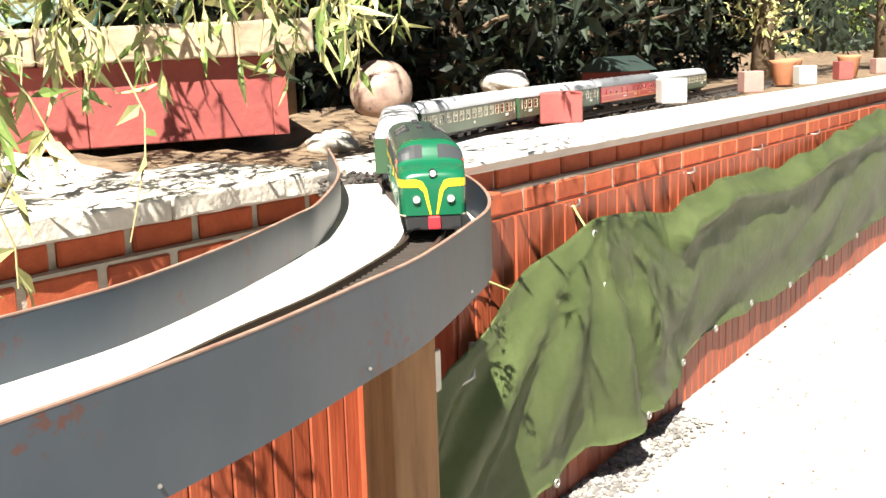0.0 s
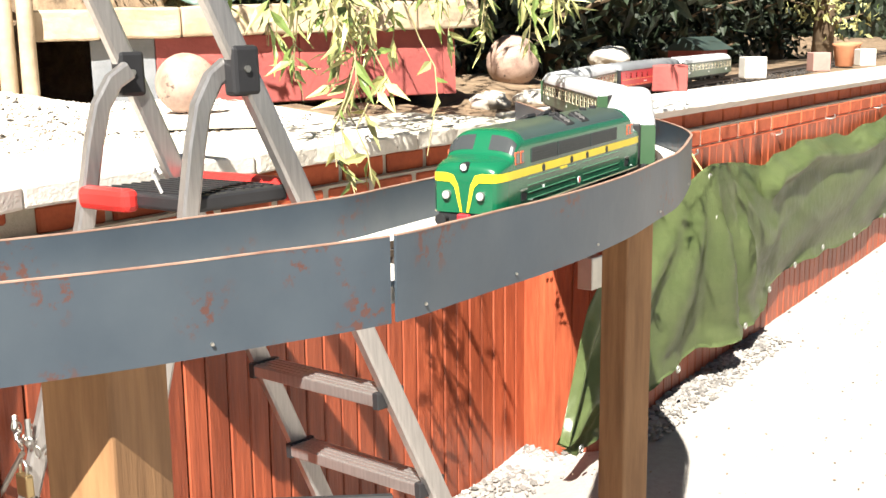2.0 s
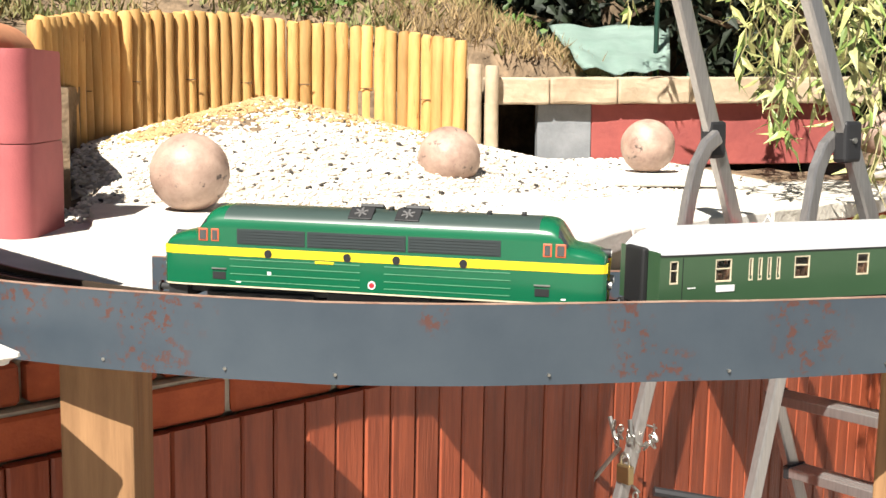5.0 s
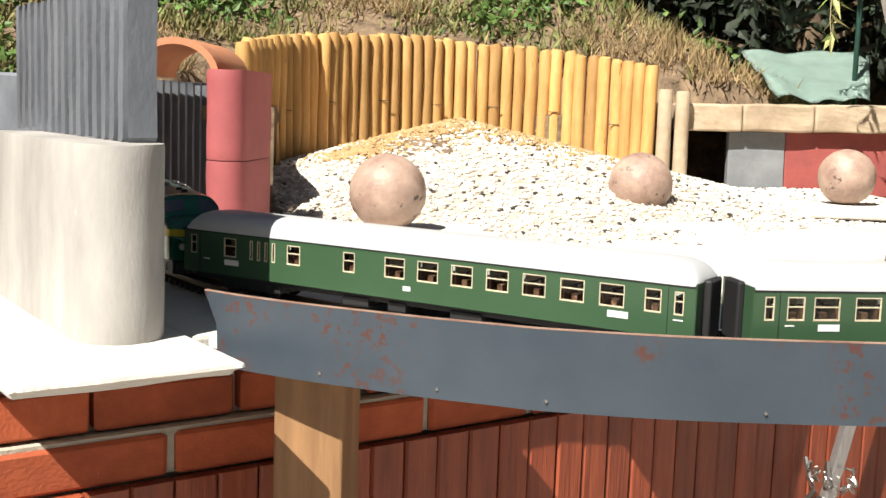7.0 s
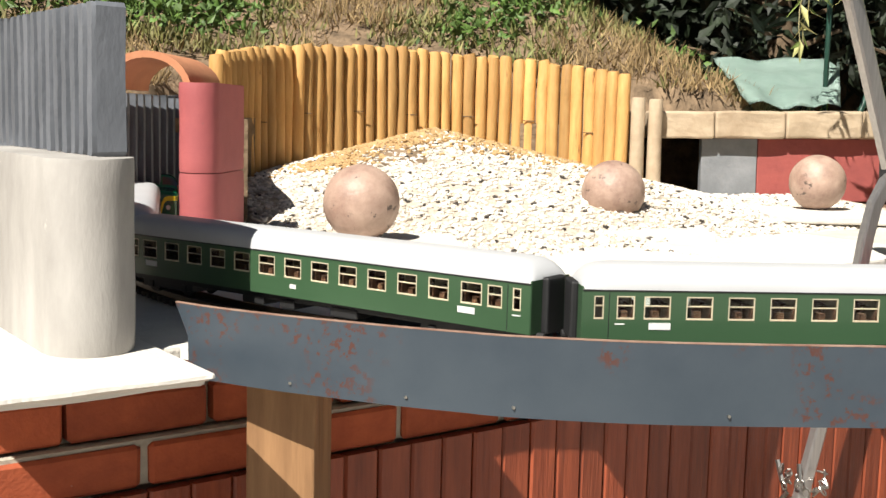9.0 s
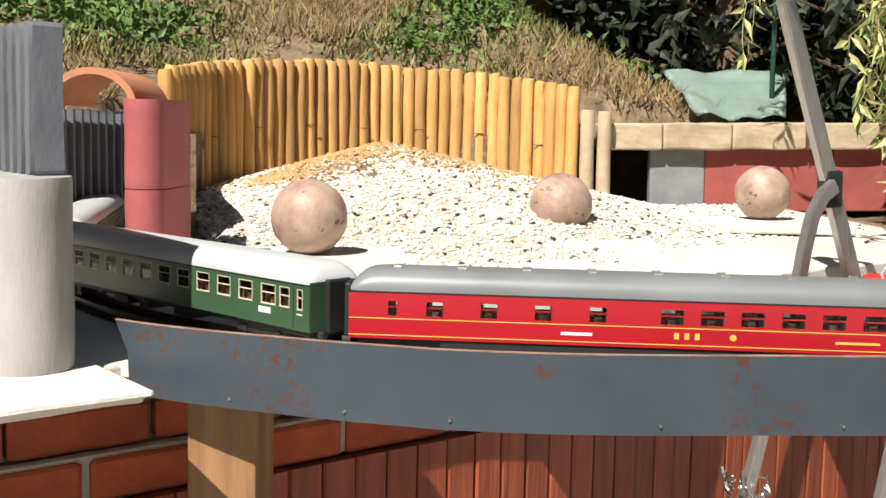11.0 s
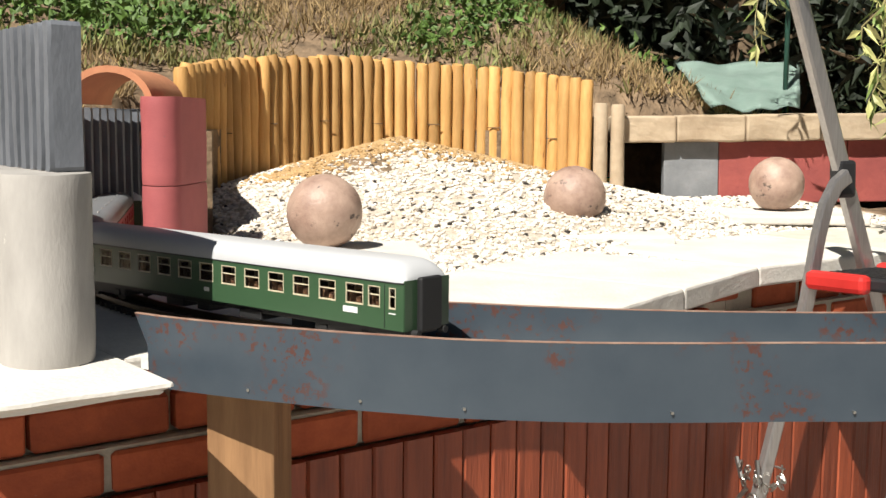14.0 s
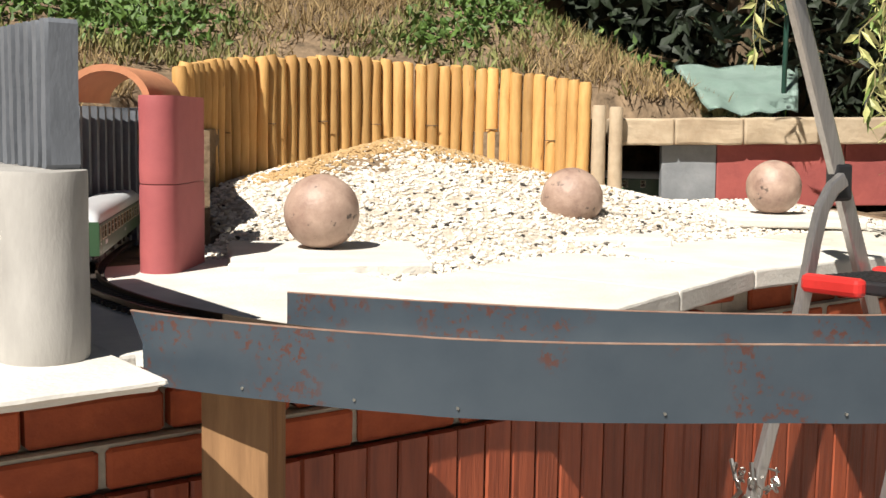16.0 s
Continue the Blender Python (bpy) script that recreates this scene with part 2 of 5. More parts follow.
def add_prism(bm, outline, y0, y1, axis="y"):
    """Outline in (a, b), drawn out along the third axis."""
    def at(a, b, c):
        return {"y": (a, c, b), "x": (c, a, b), "z": (a, b, c)}[axis]
    lo = [bm.verts.new(at(a, b, y0)) for a, b in outline]
    hi = [bm.verts.new(at(a, b, y1)) for a, b in outline]
    k = len(outline)
    for i in range(k):
        bm.faces.new((lo[i], lo[(i + 1) % k], hi[(i + 1) % k], hi[i]))
    bm.faces.new(lo[::-1])
    bm.faces.new(hi)
    bmesh.ops.recalc_face_normals(bm, faces=bm.faces)
    return bm


def prism(outline, y0, y1, axis="y"):
    return add_prism(bmesh.new(), outline, y0, y1, axis)


def spline(ctrl, n=16):
    c = np.array(ctrl, float)
    p = np.vstack([2 * c[0] - c[1], c, 2 * c[-1] - c[-2]])
    out = []
    for i in range(1, len(p) - 2):
        a, b, e, d = p[i - 1:i + 3]
        for k in range(n):
            u = k / n
            out.append(0.5 * (2 * b + (e - a) * u + (2 * a - 5 * b + 4 * e - d) * u * u + (3 * b - a - 3 * e + d) * u ** 3))
    out.append(p[-2])
    return np.array(out)


def sweep(path, profile):
    """A closed profile of (offset to the right, z) swept along a plan path."""
    bm = bmesh.new()
    rings = []
    for i, p in enumerate(path):
        t = path[min(i + 1, len(path) - 1)] - path[max(i - 1, 0)]
        t = t / np.hypot(*t)
        rings.append([bm.verts.new((p[0] + t[1] * o, p[1] - t[0] * o, z)) for o, z in profile])
    k = len(profile)
    for a, b in zip(rings, rings[1:]):
        for j in range(k):
            bm.faces.new((a[j], a[(j + 1) % k], b[(j + 1) % k], b[j]))
    bm.faces.new(rings[0][::-1])
    bm.faces.new(rings[-1])
    bmesh.ops.recalc_face_normals(bm, faces=bm.faces)
    return bm


# ---- plan ----
TURN_W = 58.66
WALL = pose(-1.84, -0.36, 0, 0, 0, TURN_W)      # x along the wall, y into it
DECK = 1.0085                                    # top of the slabs under the track
SLAB = 1.02                                      # top of the slabs
RAIL = 1.025                                     # top of the rails
TRACK = spline([(-0.750, 3.620), (-1.200, 3.400), (-1.750, 3.200), (-2.200, 3.100), (-2.620, 2.980), (-2.970, 2.650), (-3.140, 2.200), (-3.120, 1.750), (-2.940, 1.360), (-2.733, 1.081), (-2.600, 0.832), (-2.447, 0.573), (-2.273, 0.363), (-2.057, 0.212), (-1.869, 0.131), (-1.640, 0.082), (-1.381, 0.068), (-1.180, 0.102), (-0.923, 0.217), (-0.722, 0.354), (-0.530, 0.515), (-0.336, 0.714), (-0.216, 0.940), (-0.151, 1.129), (-0.096, 1.287), (-0.045, 1.506), (-0.026, 1.635), (-0.027, 1.805), (-0.051, 2.006), (-0.115, 2.350), (-0.155, 2.650), (-0.150, 2.950), (-0.070, 3.300), (0.060, 3.650), (0.250, 4.100), (0.660, 5.000), (1.120, 6.000), (2.050, 8.000), (3.000, 10.000)])
RUN = np.r_[0, np.cumsum(np.hypot(*np.diff(TRACK, axis=0).T))]
RUN = RUN - RUN[np.argmin(np.hypot(TRACK[:, 0] - (-1.180), TRACK[:, 1] - (0.102)))]
OUTER = spline([(-1.856, -0.082), (-1.790, -0.093), (-1.700, -0.099), (-1.619, -0.098), (-1.535, -0.096), (-1.455, -0.088), (-1.395, -0.081), (-1.270, -0.046), (-1.147, 0.004), (-1.026, 0.061), (-0.940, 0.098), (-0.841, 0.151), (-0.734, 0.213), (-0.618, 0.287), (-0.532, 0.354), (-0.415, 0.448), (-0.349, 0.544), (-0.299, 0.625), (-0.247, 0.706), (-0.184, 0.819), (-0.115, 0.968), (-0.056, 1.126), (-0.007, 1.265), (0.041, 1.483), (0.062, 1.613), (0.060, 1.773), (0.033, 1.974), (-0.020, 2.205), (-0.073, 2.457)])
INNER = spline([(-1.751, 0.155), (-1.583, 0.166), (-1.340, 0.199), (-1.191, 0.237), (-1.085, 0.274), (-0.958, 0.326), (-0.877, 0.379), (-0.766, 0.461), (-0.690, 0.536), (-0.604, 0.623), (-0.508, 0.734), (-0.460, 0.822), (-0.406, 0.925), (-0.343, 1.036), (-0.285, 1.162), (-0.234, 1.366), (-0.198, 1.584), (-0.184, 1.736), (-0.208, 2.125), (-0.303, 2.663)])


def rise(x, y):
    """The garden's gentle cross fall."""
    return max(0.0, 0.057 + 0.0251 * x + 0.0103 * y)


def on_track(s):
    return Vector((np.interp(s, RUN, TRACK[:, 0]), np.interp(s, RUN, TRACK[:, 1]), RAIL))


def wp(u, v, z=0.0):
    return WALL @ Vector((u, v, z))


# ---- ground ----
def drive_height(u, v):
    """Height of the driveway in the wall's frame; it dips into the bay."""
    g = 0.03 + 0.033 * max(-2.0, min(u - 2.9, 6.0))
    return g - 0.12 * max(0.0, min(1.0, (v + 0.15) / 0.3)) * max(0.0, min(1.0, (3.9 - u) / 0.5))


def build_ground():
    bm = bmesh.new()
    us = [-300, -60, -15, -6] + [-2 + 0.25 * i for i in range(60)] + [16, 25, 60, 300]
    vs = [-300, -60, -20, -10] + [-6 + 0.25 * i for i in range(24)] + [-0.12, -0.02, 0.06, 0.15, 0.25, 0.36]
    grid = [[bm.verts.new(wp(u, v, drive_height(u, v) + (0.008 * noise.noise((u * 1.3, v * 1.3, 0)) if v > -7 else 0))) for u in us] for v in vs]
    for a, b in zip(grid, grid[1:]):
        for i in range(len(us) - 1):
            bm.faces.new((a[i], a[i + 1], b[i + 1], b[i]))
    tagged(finish("ground", bm, "driveway", smooth=True), "pale sunlit gravel driveway sloping gently up along the wall", "ground", kind="structure")


build_ground()


def bank_line(u):
    return np.interp(u, [-3, 1.1, 1.9, 2.36, 2.75, 3.3, 3.9, 5.0, 8.0, 14.0], [2.4, 2.2, 2.35, 1.95, 1.86, 1.5, 1.30, 1.9, 2.6, 3.4])


def hill(x, y):
    """Height of the garden behind the wall."""
    u = (x + 1.84) * 0.52 + (y + 0.36) * 0.854
    v = -(x + 1.84) * 0.854 + (y + 0.36) * 0.52
    z = 0.99
    d = math.hypot((x + 2.42) * 0.9, y - 2.12)
    z += 0.25 * max(0.0, 1 - d / 1.0) ** 1.1
    if -3.6 < x < 0.2 and 0.9 < y < 4.5:
        z += rise(x, y) * min(1.0, max(0.0, (v - 0.75) / 0.6))
    near = float(np.min(np.hypot(TRACK[::6, 0] - x, TRACK[::6, 1] - y)))
    if near < 0.24:
        z = 0.99
    far = v - bank_line(u) - 0.10
    if far > 0 and (near > 0.3 or u > 4.2):
        steep = np.interp(u, [3.6, 5.0], [0.42, 0.10])
        z = max(z, np.interp(u, [3.4, 4.2], [1.26, 1.0])) + steep * min(far, 3.5) + 0.18 * max(0.0, far - 3.5)
    return z


def build_garden():
    bm = bmesh.new()
    us = [-40, -20, -9] + [-5 + 0.12 * i for i in range(100)] + [8, 10, 13, 18, 26, 45, 80]
    vs = [0.45 + 0.1 * i for i in range(56)] + [7, 8, 10, 13, 18, 30, 60]
    grid = []
    for v in vs:
        row = []
        for u in us:
            p = wp(u, v)
            row.append(bm.verts.new((p.x, p.y, hill(p.x, p.y) + 0.03 * noise.noise((p.x * 3, p.y * 3, 0)) * min(1.0, max(0, v - 1.0)))))
        grid.append(row)
    for a, b in zip(grid, grid[1:]):
        for i in range(len(us) - 1):
            bm.faces.new((a[i], a[i + 1], b[i + 1], b[i]))
    tagged(finish("garden_soil", bm, "soil", smooth=True), "dry brown garden soil of the bank behind the railway", "soil", kind="structure")


build_garden()


# ---- wall ----
WALL_LINE = [(-0.03, 0.25), (0.92, 0.25), (1.7, 0.30), (3.5, 0.30), (3.5, 0.0), (13.5, 0.0)]


def build_wall():
    bm = bmesh.new()
    n = len(WALL_LINE)
    back = [(u, 0.55) for u, v in WALL_LINE]
    for i in range(n - 1):
        (u0, v0), (u1, v1) = WALL_LINE[i], WALL_LINE[i + 1]
        d = Vector((u1 - u0, v1 - v0)).normalized()
        o = Vector((-d.y, d.x)) * 0.047
        a, b = (u0 + o.x, v0 + o.y), (u1 + o.x, v1 + o.y)
        if i == 3:
            quad = [(3.517, 0.30), (3.517, 0.047), (3.7, 0.047), (3.7, 0.30)]
        else:
            quad = [a, b, (u1, v1 + 0.16), (u0, v0 + 0.16)]
        add_prism(bm, quad, -0.25, 0.996 if i == 4 else 0.982 if i == 0 else 0.962, "z")
        if i != 3:      # mortar bed of the lower, proud brick course
            e = Vector((-d.y, d.x)) * 0.0115
            top = 0.9365 if i == 4 else 0.8575 if i < 2 else 0.9025
            add_prism(bm, [(u0 + e.x, v0 + e.y), (u1 + e.x, v1 + e.y), b, a], top - 0.0635, top, "z")
    core = finish("wall_front", bm, "mortar")
    core.matrix_world = WALL
    tagged(core, "garden retaining wall clad with red-brown boards under two brick courses", "wall", kind="structure")
    side = finish("wall_side", box(-0.03, 0.1, 0.42, 3.2, -0.1, 0.982), "mortar")
    side.matrix_world = WALL
    tagged(side, "brick side wall of the raised garden", "wall", kind="structure")
    left = finish("wall_left", box(-40, -0.062, 0.34, 0.47, -0.6, 0.985), "mortar")
    left.matrix_world = WALL
    tagged(left, "plain rendered wall continuing the raised garden", "wall", kind="structure")
    return core, side


wall, wall_side = build_wall()


def slab(name, u0, u1, v0, v1, z0, z1, mat, label, rough=0.004, undercut=0.0):
    bm = box(u0, u1, v0, v1, z0, z1, 0.006)
    bmesh.ops.subdivide_edges(bm, edges=[e for e in bm.edges if e.calc_length() > 0.2], cuts=8, use_grid_fill=True)
    for v in bm.verts:
        k = noise.noise((v.co.x * 14, v.co.z * 30, v.co.y * 14))
        if v.co.y < v0 + 0.02:
            v.co.y += rough * k
            if v.co.z < z0 + 0.007:
                v.co.y += undercut
        v.co.z += 0.25 * rough * k
    ob = finish(name, bm, mat)
    ob.matrix_world = WALL
    return tagged(ob, label, "slab", "concrete slabs on the wall", "structure")


slab("slab_1", -0.055, 0.205, -0.012, 1.5, 0.986, DECK, "concrete", "large pale concrete slab on the brick corner of the wall", 0.004, 0.03)
slab("slab_2", 0.207, 0.95, 0.16, 1.05, 0.985, DECK - 0.002, "concrete", "pale concrete slab behind the track trough")


def coping(name, u0, v0, u1, v1, smooth=False):
    length = math.hypot(u1 - u0, v1 - v0)
    if smooth:
        ob = slab(name, 0, length - 0.003, -0.022, 0.46, 0.964, 1.010, "concrete", "smooth pale concrete kerb slab on the wall", 0.002)
    else:
        ob = slab(name, 0, length - 0.004, -0.022, 0.46, 0.964, 1.010, "coping", "weathered rough-edged coping slab on the wall", 0.012)
    ob.matrix_world = WALL @ pose(u0, v0, 0, 0, 0, math.degrees(math.atan2(v1 - v0, u1 - u0)))


coping("slab_3", 0.93, 0.045, 1.32, 0.173, True)
coping("slab_4", 1.32, 0.173, 1.72, 0.30, True)
coping("slab_5", 1.724, 0.30, 2.32, 0.30, True)
coping("slab_6", 2.324, 0.30, 2.92, 0.30)
coping("slab_18", 2.924, 0.30, 3.48, 0.30)
for i in range(10):
    slab("slab_%d" % (i + 7), 3.484 + 1.0 * i, 3.484 + 1.0 * (i + 1) - 0.002, -0.016, 0.40, 0.988, SLAB, "concrete", "pale concrete slab beside the station track", 0.003, 0.03)
slab("slab_17", -0.055, 0.15, 1.503, 2.2, 0.985, DECK - 0.004, "concrete", "pale concrete slab under the tunnel track")


# ---- trough ----
def build_trough():
    tr = thing("trough_bridge", pose(0, 0, 0), "curved track trough of blue-grey painted steel plates with rust spots", "bridge")
    k = np.argmin(np.hypot(OUTER[:, 0] - (-0.415), OUTER[:, 1] - (0.448)))
    for path, side, z0 in ((OUTER[:k + 1], 1, 0.971), (OUTER[k + 1:], 1, 0.971), (INNER, -1, 0.972)):
        bm = sweep(path, [(0, z0), (0.004, z0), (0.004, 1.0655), (0, 1.0655)])
        if side == 1 and path[0][0] < -1.7:
            for v in bm.verts:
                if v.co.z < 1.0 and v.co.x < path[0][0] + 0.02:
                    v.co.x += 0.042
        pl = part("plate", bm, "steel", tr)
        for q in path[6::30]:
            part("rivet", cyl((q[0] + 0.004, q[1] - 0.006, z0 + 0.012), (q[0] - 0.004, q[1] + 0.006, z0 + 0.012), 0.0019, seg=8), "chain", pl)
        part("edge", sweep(path, [(-0.0004, 1.0657), (0.0044, 1.0657), (0.0044, 1.0672), (-0.0004, 1.0672)]), "steel_edge", pl, "worn bare upper edge")
    mid = []
    for p in OUTER[::4]:
        j = np.argmin(np.hypot(*(INNER - p).T))
        mid.append((p, INNER[j]))
    bm = bmesh.new()
    rows = [[bm.verts.new((*q, z)) for q in (a * 0.985 + b * 0.015, b * 0.985 + a * 0.015) for z in (1.0085, 0.990)] for a, b in mid]
    for r, s in zip(rows, rows[1:]):
        for a, b in ((0, 2), (2, 3), (3, 1), (1, 0)):
            bm.faces.new((r[a], r[b], s[b], s[a]))
    bmesh.ops.recalc_face_normals(bm, faces=bm.faces)
    part("floor_board", bm, "concrete", tr, "pale dusty trough floor")


build_trough()


def post(x, y, top, turn, w=0.10):
    g = 0.0
    bm = box(-w / 2, w / 2, -w / 2, w / 2, g - 0.12, top, 0.004)
    ob = finish("post", bm, "oak")
    ob.matrix_world = pose(x, y, 0, 0, 0, turn)
    return tagged(ob, "square brown timber post carrying the track trough", "post", "trough posts")


post(-0.062, 1.575, 0.971, 40.6, 0.074)
post(-0.700, 0.362, 0.971, -20.7, 0.09)
post(-1.740, 0.010, 0.971, 14, 0.094)


# ---- track ----
def build_track():
    tk = thing("railway_track", pose(0, 0, 0), "model railway track with brown sleepers and rails", "track")
    keep = (RUN > -5.9)
    path = TRACK[keep]
    for o in (-0.0235, 0.0225):
        part("rail", sweep(path, [(o - 0.002, RAIL - 0.008), (o + 0.003, RAIL - 0.008), (o + 0.003, RAIL), (o - 0.002, RAIL)]), "rail", tk)
    bm = bmesh.new()
    s = -5.8
    while s < 12:
        p, q = on_track(s), on_track(s + 0.01)
        a = math.atan2(q.y - p.y, q.x - p.x)
        add_box(bm, -0.004, 0.004, -0.038, 0.038, RAIL - 0.016, RAIL - 0.008, m=pose(p.x, p.y, 0, 0, 0, math.degrees(a)))
        s += 0.021
    ob = part("sleeper_bed", bm, "sleeper", tk)
    ob["kind"] = "stuff"


build_track()


# ---- train ----
LOCO_L = 0.585


def loco_section(x):
    """Half width and height of the locomotive's body, x metres from its nearer end."""
    w = np.interp(x, [0, 0.004, 0.012, 0.025, 0.04], [0.0385, 0.0425, 0.0452, 0.0466, 0.047])
    h = np.interp(x, [0, 0.002, 0.006, 0.014, 0.026, 0.044, 0.047, 0.062, 0.070, 0.082], [0.082, 0.088, 0.0915, 0.0945, 0.0975, 0.1005, 0.103, 0.1255, 0.1295, 0.1305])
    return float(w), float(h)


def loco_point(x, a, out=0.0):
    """A point of the upper body: x from the front, a: 0 the side, 90 the crown, 180 the other side."""
    e = min(x, LOCO_L - x)
    w, h = loco_section(e)
    zs = min(0.104, h - 0.012)
    c, s = math.cos(radians(a)), math.sin(radians(a))
    y = math.copysign(abs(c) ** 0.6, c) * w
    z = zs + (h - zs) * abs(s) ** 0.9
    n = Vector((0, c, s * 1.4)).normalized() * out
    return Vector((LOCO_L / 2 - x, y, z)) + n


def loco_patch(x0, x1, a0, a1, nx=6, na=6, out=0.0012):
    bm = bmesh.new()
    g = [[bm.verts.new(loco_point(x0 + (x1 - x0) * i / nx, a0 + (a1 - a0) * j / na, out)) for j in range(na + 1)] for i in range(nx + 1)]
    for i in range(nx):
        for j in range(na):
            bm.faces.new((g[i][j], g[i + 1][j], g[i + 1][j + 1], g[i][j + 1]))
    bmesh.ops.recalc_face_normals(bm, faces=bm.faces)
    bmesh.ops.solidify(bm, geom=bm.faces, thickness=0.0012)
    return bm


def mirrored(bm):
    bmesh.ops.scale(bm, vec=(1, -1, 1), verts=bm.verts)
    bmesh.ops.reverse_faces(bm, faces=bm.faces)
    return bm


def build_bogie(parent, x, axles, gap, wheel_r, label):
    bg = part("bogie", box(x - gap * (axles - 1) / 2 - 0.02, x + gap * (axles - 1) / 2 + 0.02, -0.034, 0.034, 0.008, 0.022, 0.002), "under", parent, label)
    for k in range(axles):
        wx = x + (k - (axles - 1) / 2) * gap
        for sy in (-1, 1):
            bm = cyl((wx, sy * 0.021, wheel_r), (wx, sy * 0.027, wheel_r), wheel_r, seg=20)
            add_cyl(bm, (wx, sy * 0.0205, wheel_r), (wx, sy * 0.0215, wheel_r), wheel_r + 0.0015, seg=20)
            part("wheel", bm, "under", bg)
            part("axle_box", box(wx - 0.006, wx + 0.006, sy * 0.034 - 0.002, sy * 0.034 + 0.002, 0.008, 0.018, 0.001), "under", bg)


def build_loco():
    L = thing("locomotive", pose(0, 0, 0), "glossy green diesel locomotive with yellow stripe and dark roof", "locomotive")
    xs = sorted(set([0, 0.002, 0.004, 0.006, 0.010, 0.014, 0.020, 0.026, 0.035, 0.044, 0.047, 0.052, 0.057, 0.062, 0.066, 0.070, 0.076, 0.082, 0.085] + [0.1 + 0.03 * i for i in range(14)]))
    xs = sorted(set(xs + [round(LOCO_L - x, 4) for x in xs]))
    angs = [0, 6, 12, 18, 24, 30, 40, 50, 60, 70, 80, 90]
    angs = angs + [180 - a for a in angs[-2::-1]]

    def loft(test):
        bm = bmesh.new()
        ring = {}
        for x in xs:
            w, h = loco_section(min(x, LOCO_L - x))
            lo = [Vector((LOCO_L / 2 - x, sy * w, 0.031)) for sy in (1, -1)]
            ring[x] = [lo[0]] + [loco_point(x, a) for a in angs] + [lo[1]]
        cache = {}

        def vert(x, j):
            if (x, j) not in cache:
                cache[(x, j)] = bm.verts.new(ring[x][j])
            return cache[(x, j)]
        for x, y in zip(xs, xs[1:]):
            for j in range(len(angs) + 1):
                a = angs[j - 1] if 0 < j < len(angs) else 0
                if test((x + y) / 2, a):
                    bm.faces.new((vert(x, j), vert(y, j), vert(y, j + 1), vert(x, j + 1)))
        if test(0, 0):
            for x in (xs[0], xs[-1]):
                bm.faces.new([vert(x, j) for j in range(len(angs) + 2)])
        bmesh.ops.recalc_face_normals(bm, faces=bm.faces)
        return bm

    def is_roof(x, a):
        return 0.085 < x < LOCO_L - 0.085 and 24 <= a <= 150
    body = part("body", loft(lambda x, a: not is_roof(x, a)), "loco_green", L, "glossy green body", smooth=False)
    roof = part("roof", loft(is_roof), "loco_roof", L, "dark grey roof", smooth=False)
    for me in (body.data, roof.data):
        me.shade_smooth()
        me.set_sharp_from_angle(angle=radians(35))
    part("roof_lining", box(-0.2, 0.2, -0.03, 0.03, 0.05, 0.09), "under", roof)
    for x in (0.268, 0.33):
        p = loco_point(x, 62)
        for sy in (1, -1):
            v = part("roof_fan", box(-0.016, 0.016, -0.012, 0.012, -0.003, 0.0022, 0.001, pose(LOCO_L / 2 - x, sy * p.y, p.z, -sy * 32)), "under", roof, "black fan grille with silver blades")
            for k in range(3):
                part("blade", box(-0.009, 0.009, -0.0012, 0.0012, 0.0022, 0.0034, 0, pose(LOCO_L / 2 - x, sy * p.y, p.z, -sy * 32) @ pose(0, 0, 0, 0, 0, 25 + 60 * k)), "alu", v)
    for x in (0.30, 0.315, 0.43, 0.475):
        part("exhaust", box(LOCO_L / 2 - x - 0.003, LOCO_L / 2 - x + 0.003, -0.005, 0.005, 0.128, 0.135, 0.001), "under", roof)
    # yellow band round both ends and along the sides
    for sy in (1, -1):
        pts = [(LOCO_L / 2 - x, sy * (loco_section(min(x, LOCO_L - x))[0] + 0.0005)) for x in xs]
        bm = bmesh.new()
        row = [[bm.verts.new((px, py, z)) for z in (0.0700, 0.0808)] for px, py in pts]
        for a, b in zip(row, row[1:]):
            bm.faces.new((a[0], b[0], b[1], a[1]))
        bmesh.ops.recalc_face_normals(bm, faces=bm.faces)
        part("stripe", bm, "yellow", body, "yellow band")
        bm = bmesh.new()
        row = [[bm.verts.new((px, py * 1.004, z)) for z in (0.0305, 0.0325)] for px, py in pts]
        for a, b in zip(row, row[1:]):
            bm.faces.new((a[0], b[0], b[1], a[1]))
        part("skirt_line", bm, "frame_cream", body, "pale line along the skirt")
        for i, (xx, r) in enumerate(((0.147, 0.0052), (0.254, 0.0052), (0.319, 0.0052), (0.406, 0.0052))):
            part("porthole", cyl((LOCO_L / 2 - xx, sy * 0.0466, 0.0745), (LOCO_L / 2 - xx, sy * 0.0482, 0.0745), r, seg=16), "under", body)
        for x0, x1 in ((0.104, 0.197), (0.2, 0.331), (0.334, 0.453)):
            g = part("grille", box(LOCO_L / 2 - x1, LOCO_L / 2 - x0, sy * 0.0468 - 0.001, sy * 0.0468 + 0.001, 0.0855, 0.1045), "loco_silver", body, "dark ventilation grille")
            for k in range(5):
                part("slat", box(LOCO_L / 2 - x1 + 0.001, LOCO_L / 2 - x0 - 0.001, sy * 0.048 - 0.0004, sy * 0.048 + 0.0004, 0.087 + 0.0036 * k, 0.0882 + 0.0036 * k), "loco_silver", g)
        for x0, x1 in ((0.094, 0.271), (0.303, 0.466)):
            for z in (0.0655, 0.0565, 0.047, 0.038):
                part("rib", box(LOCO_L / 2 - x1, LOCO_L / 2 - x0, sy * 0.047 - 0.0008, sy * 0.047 + 0.0008, z, z + 0.0009), "rib_line", body)
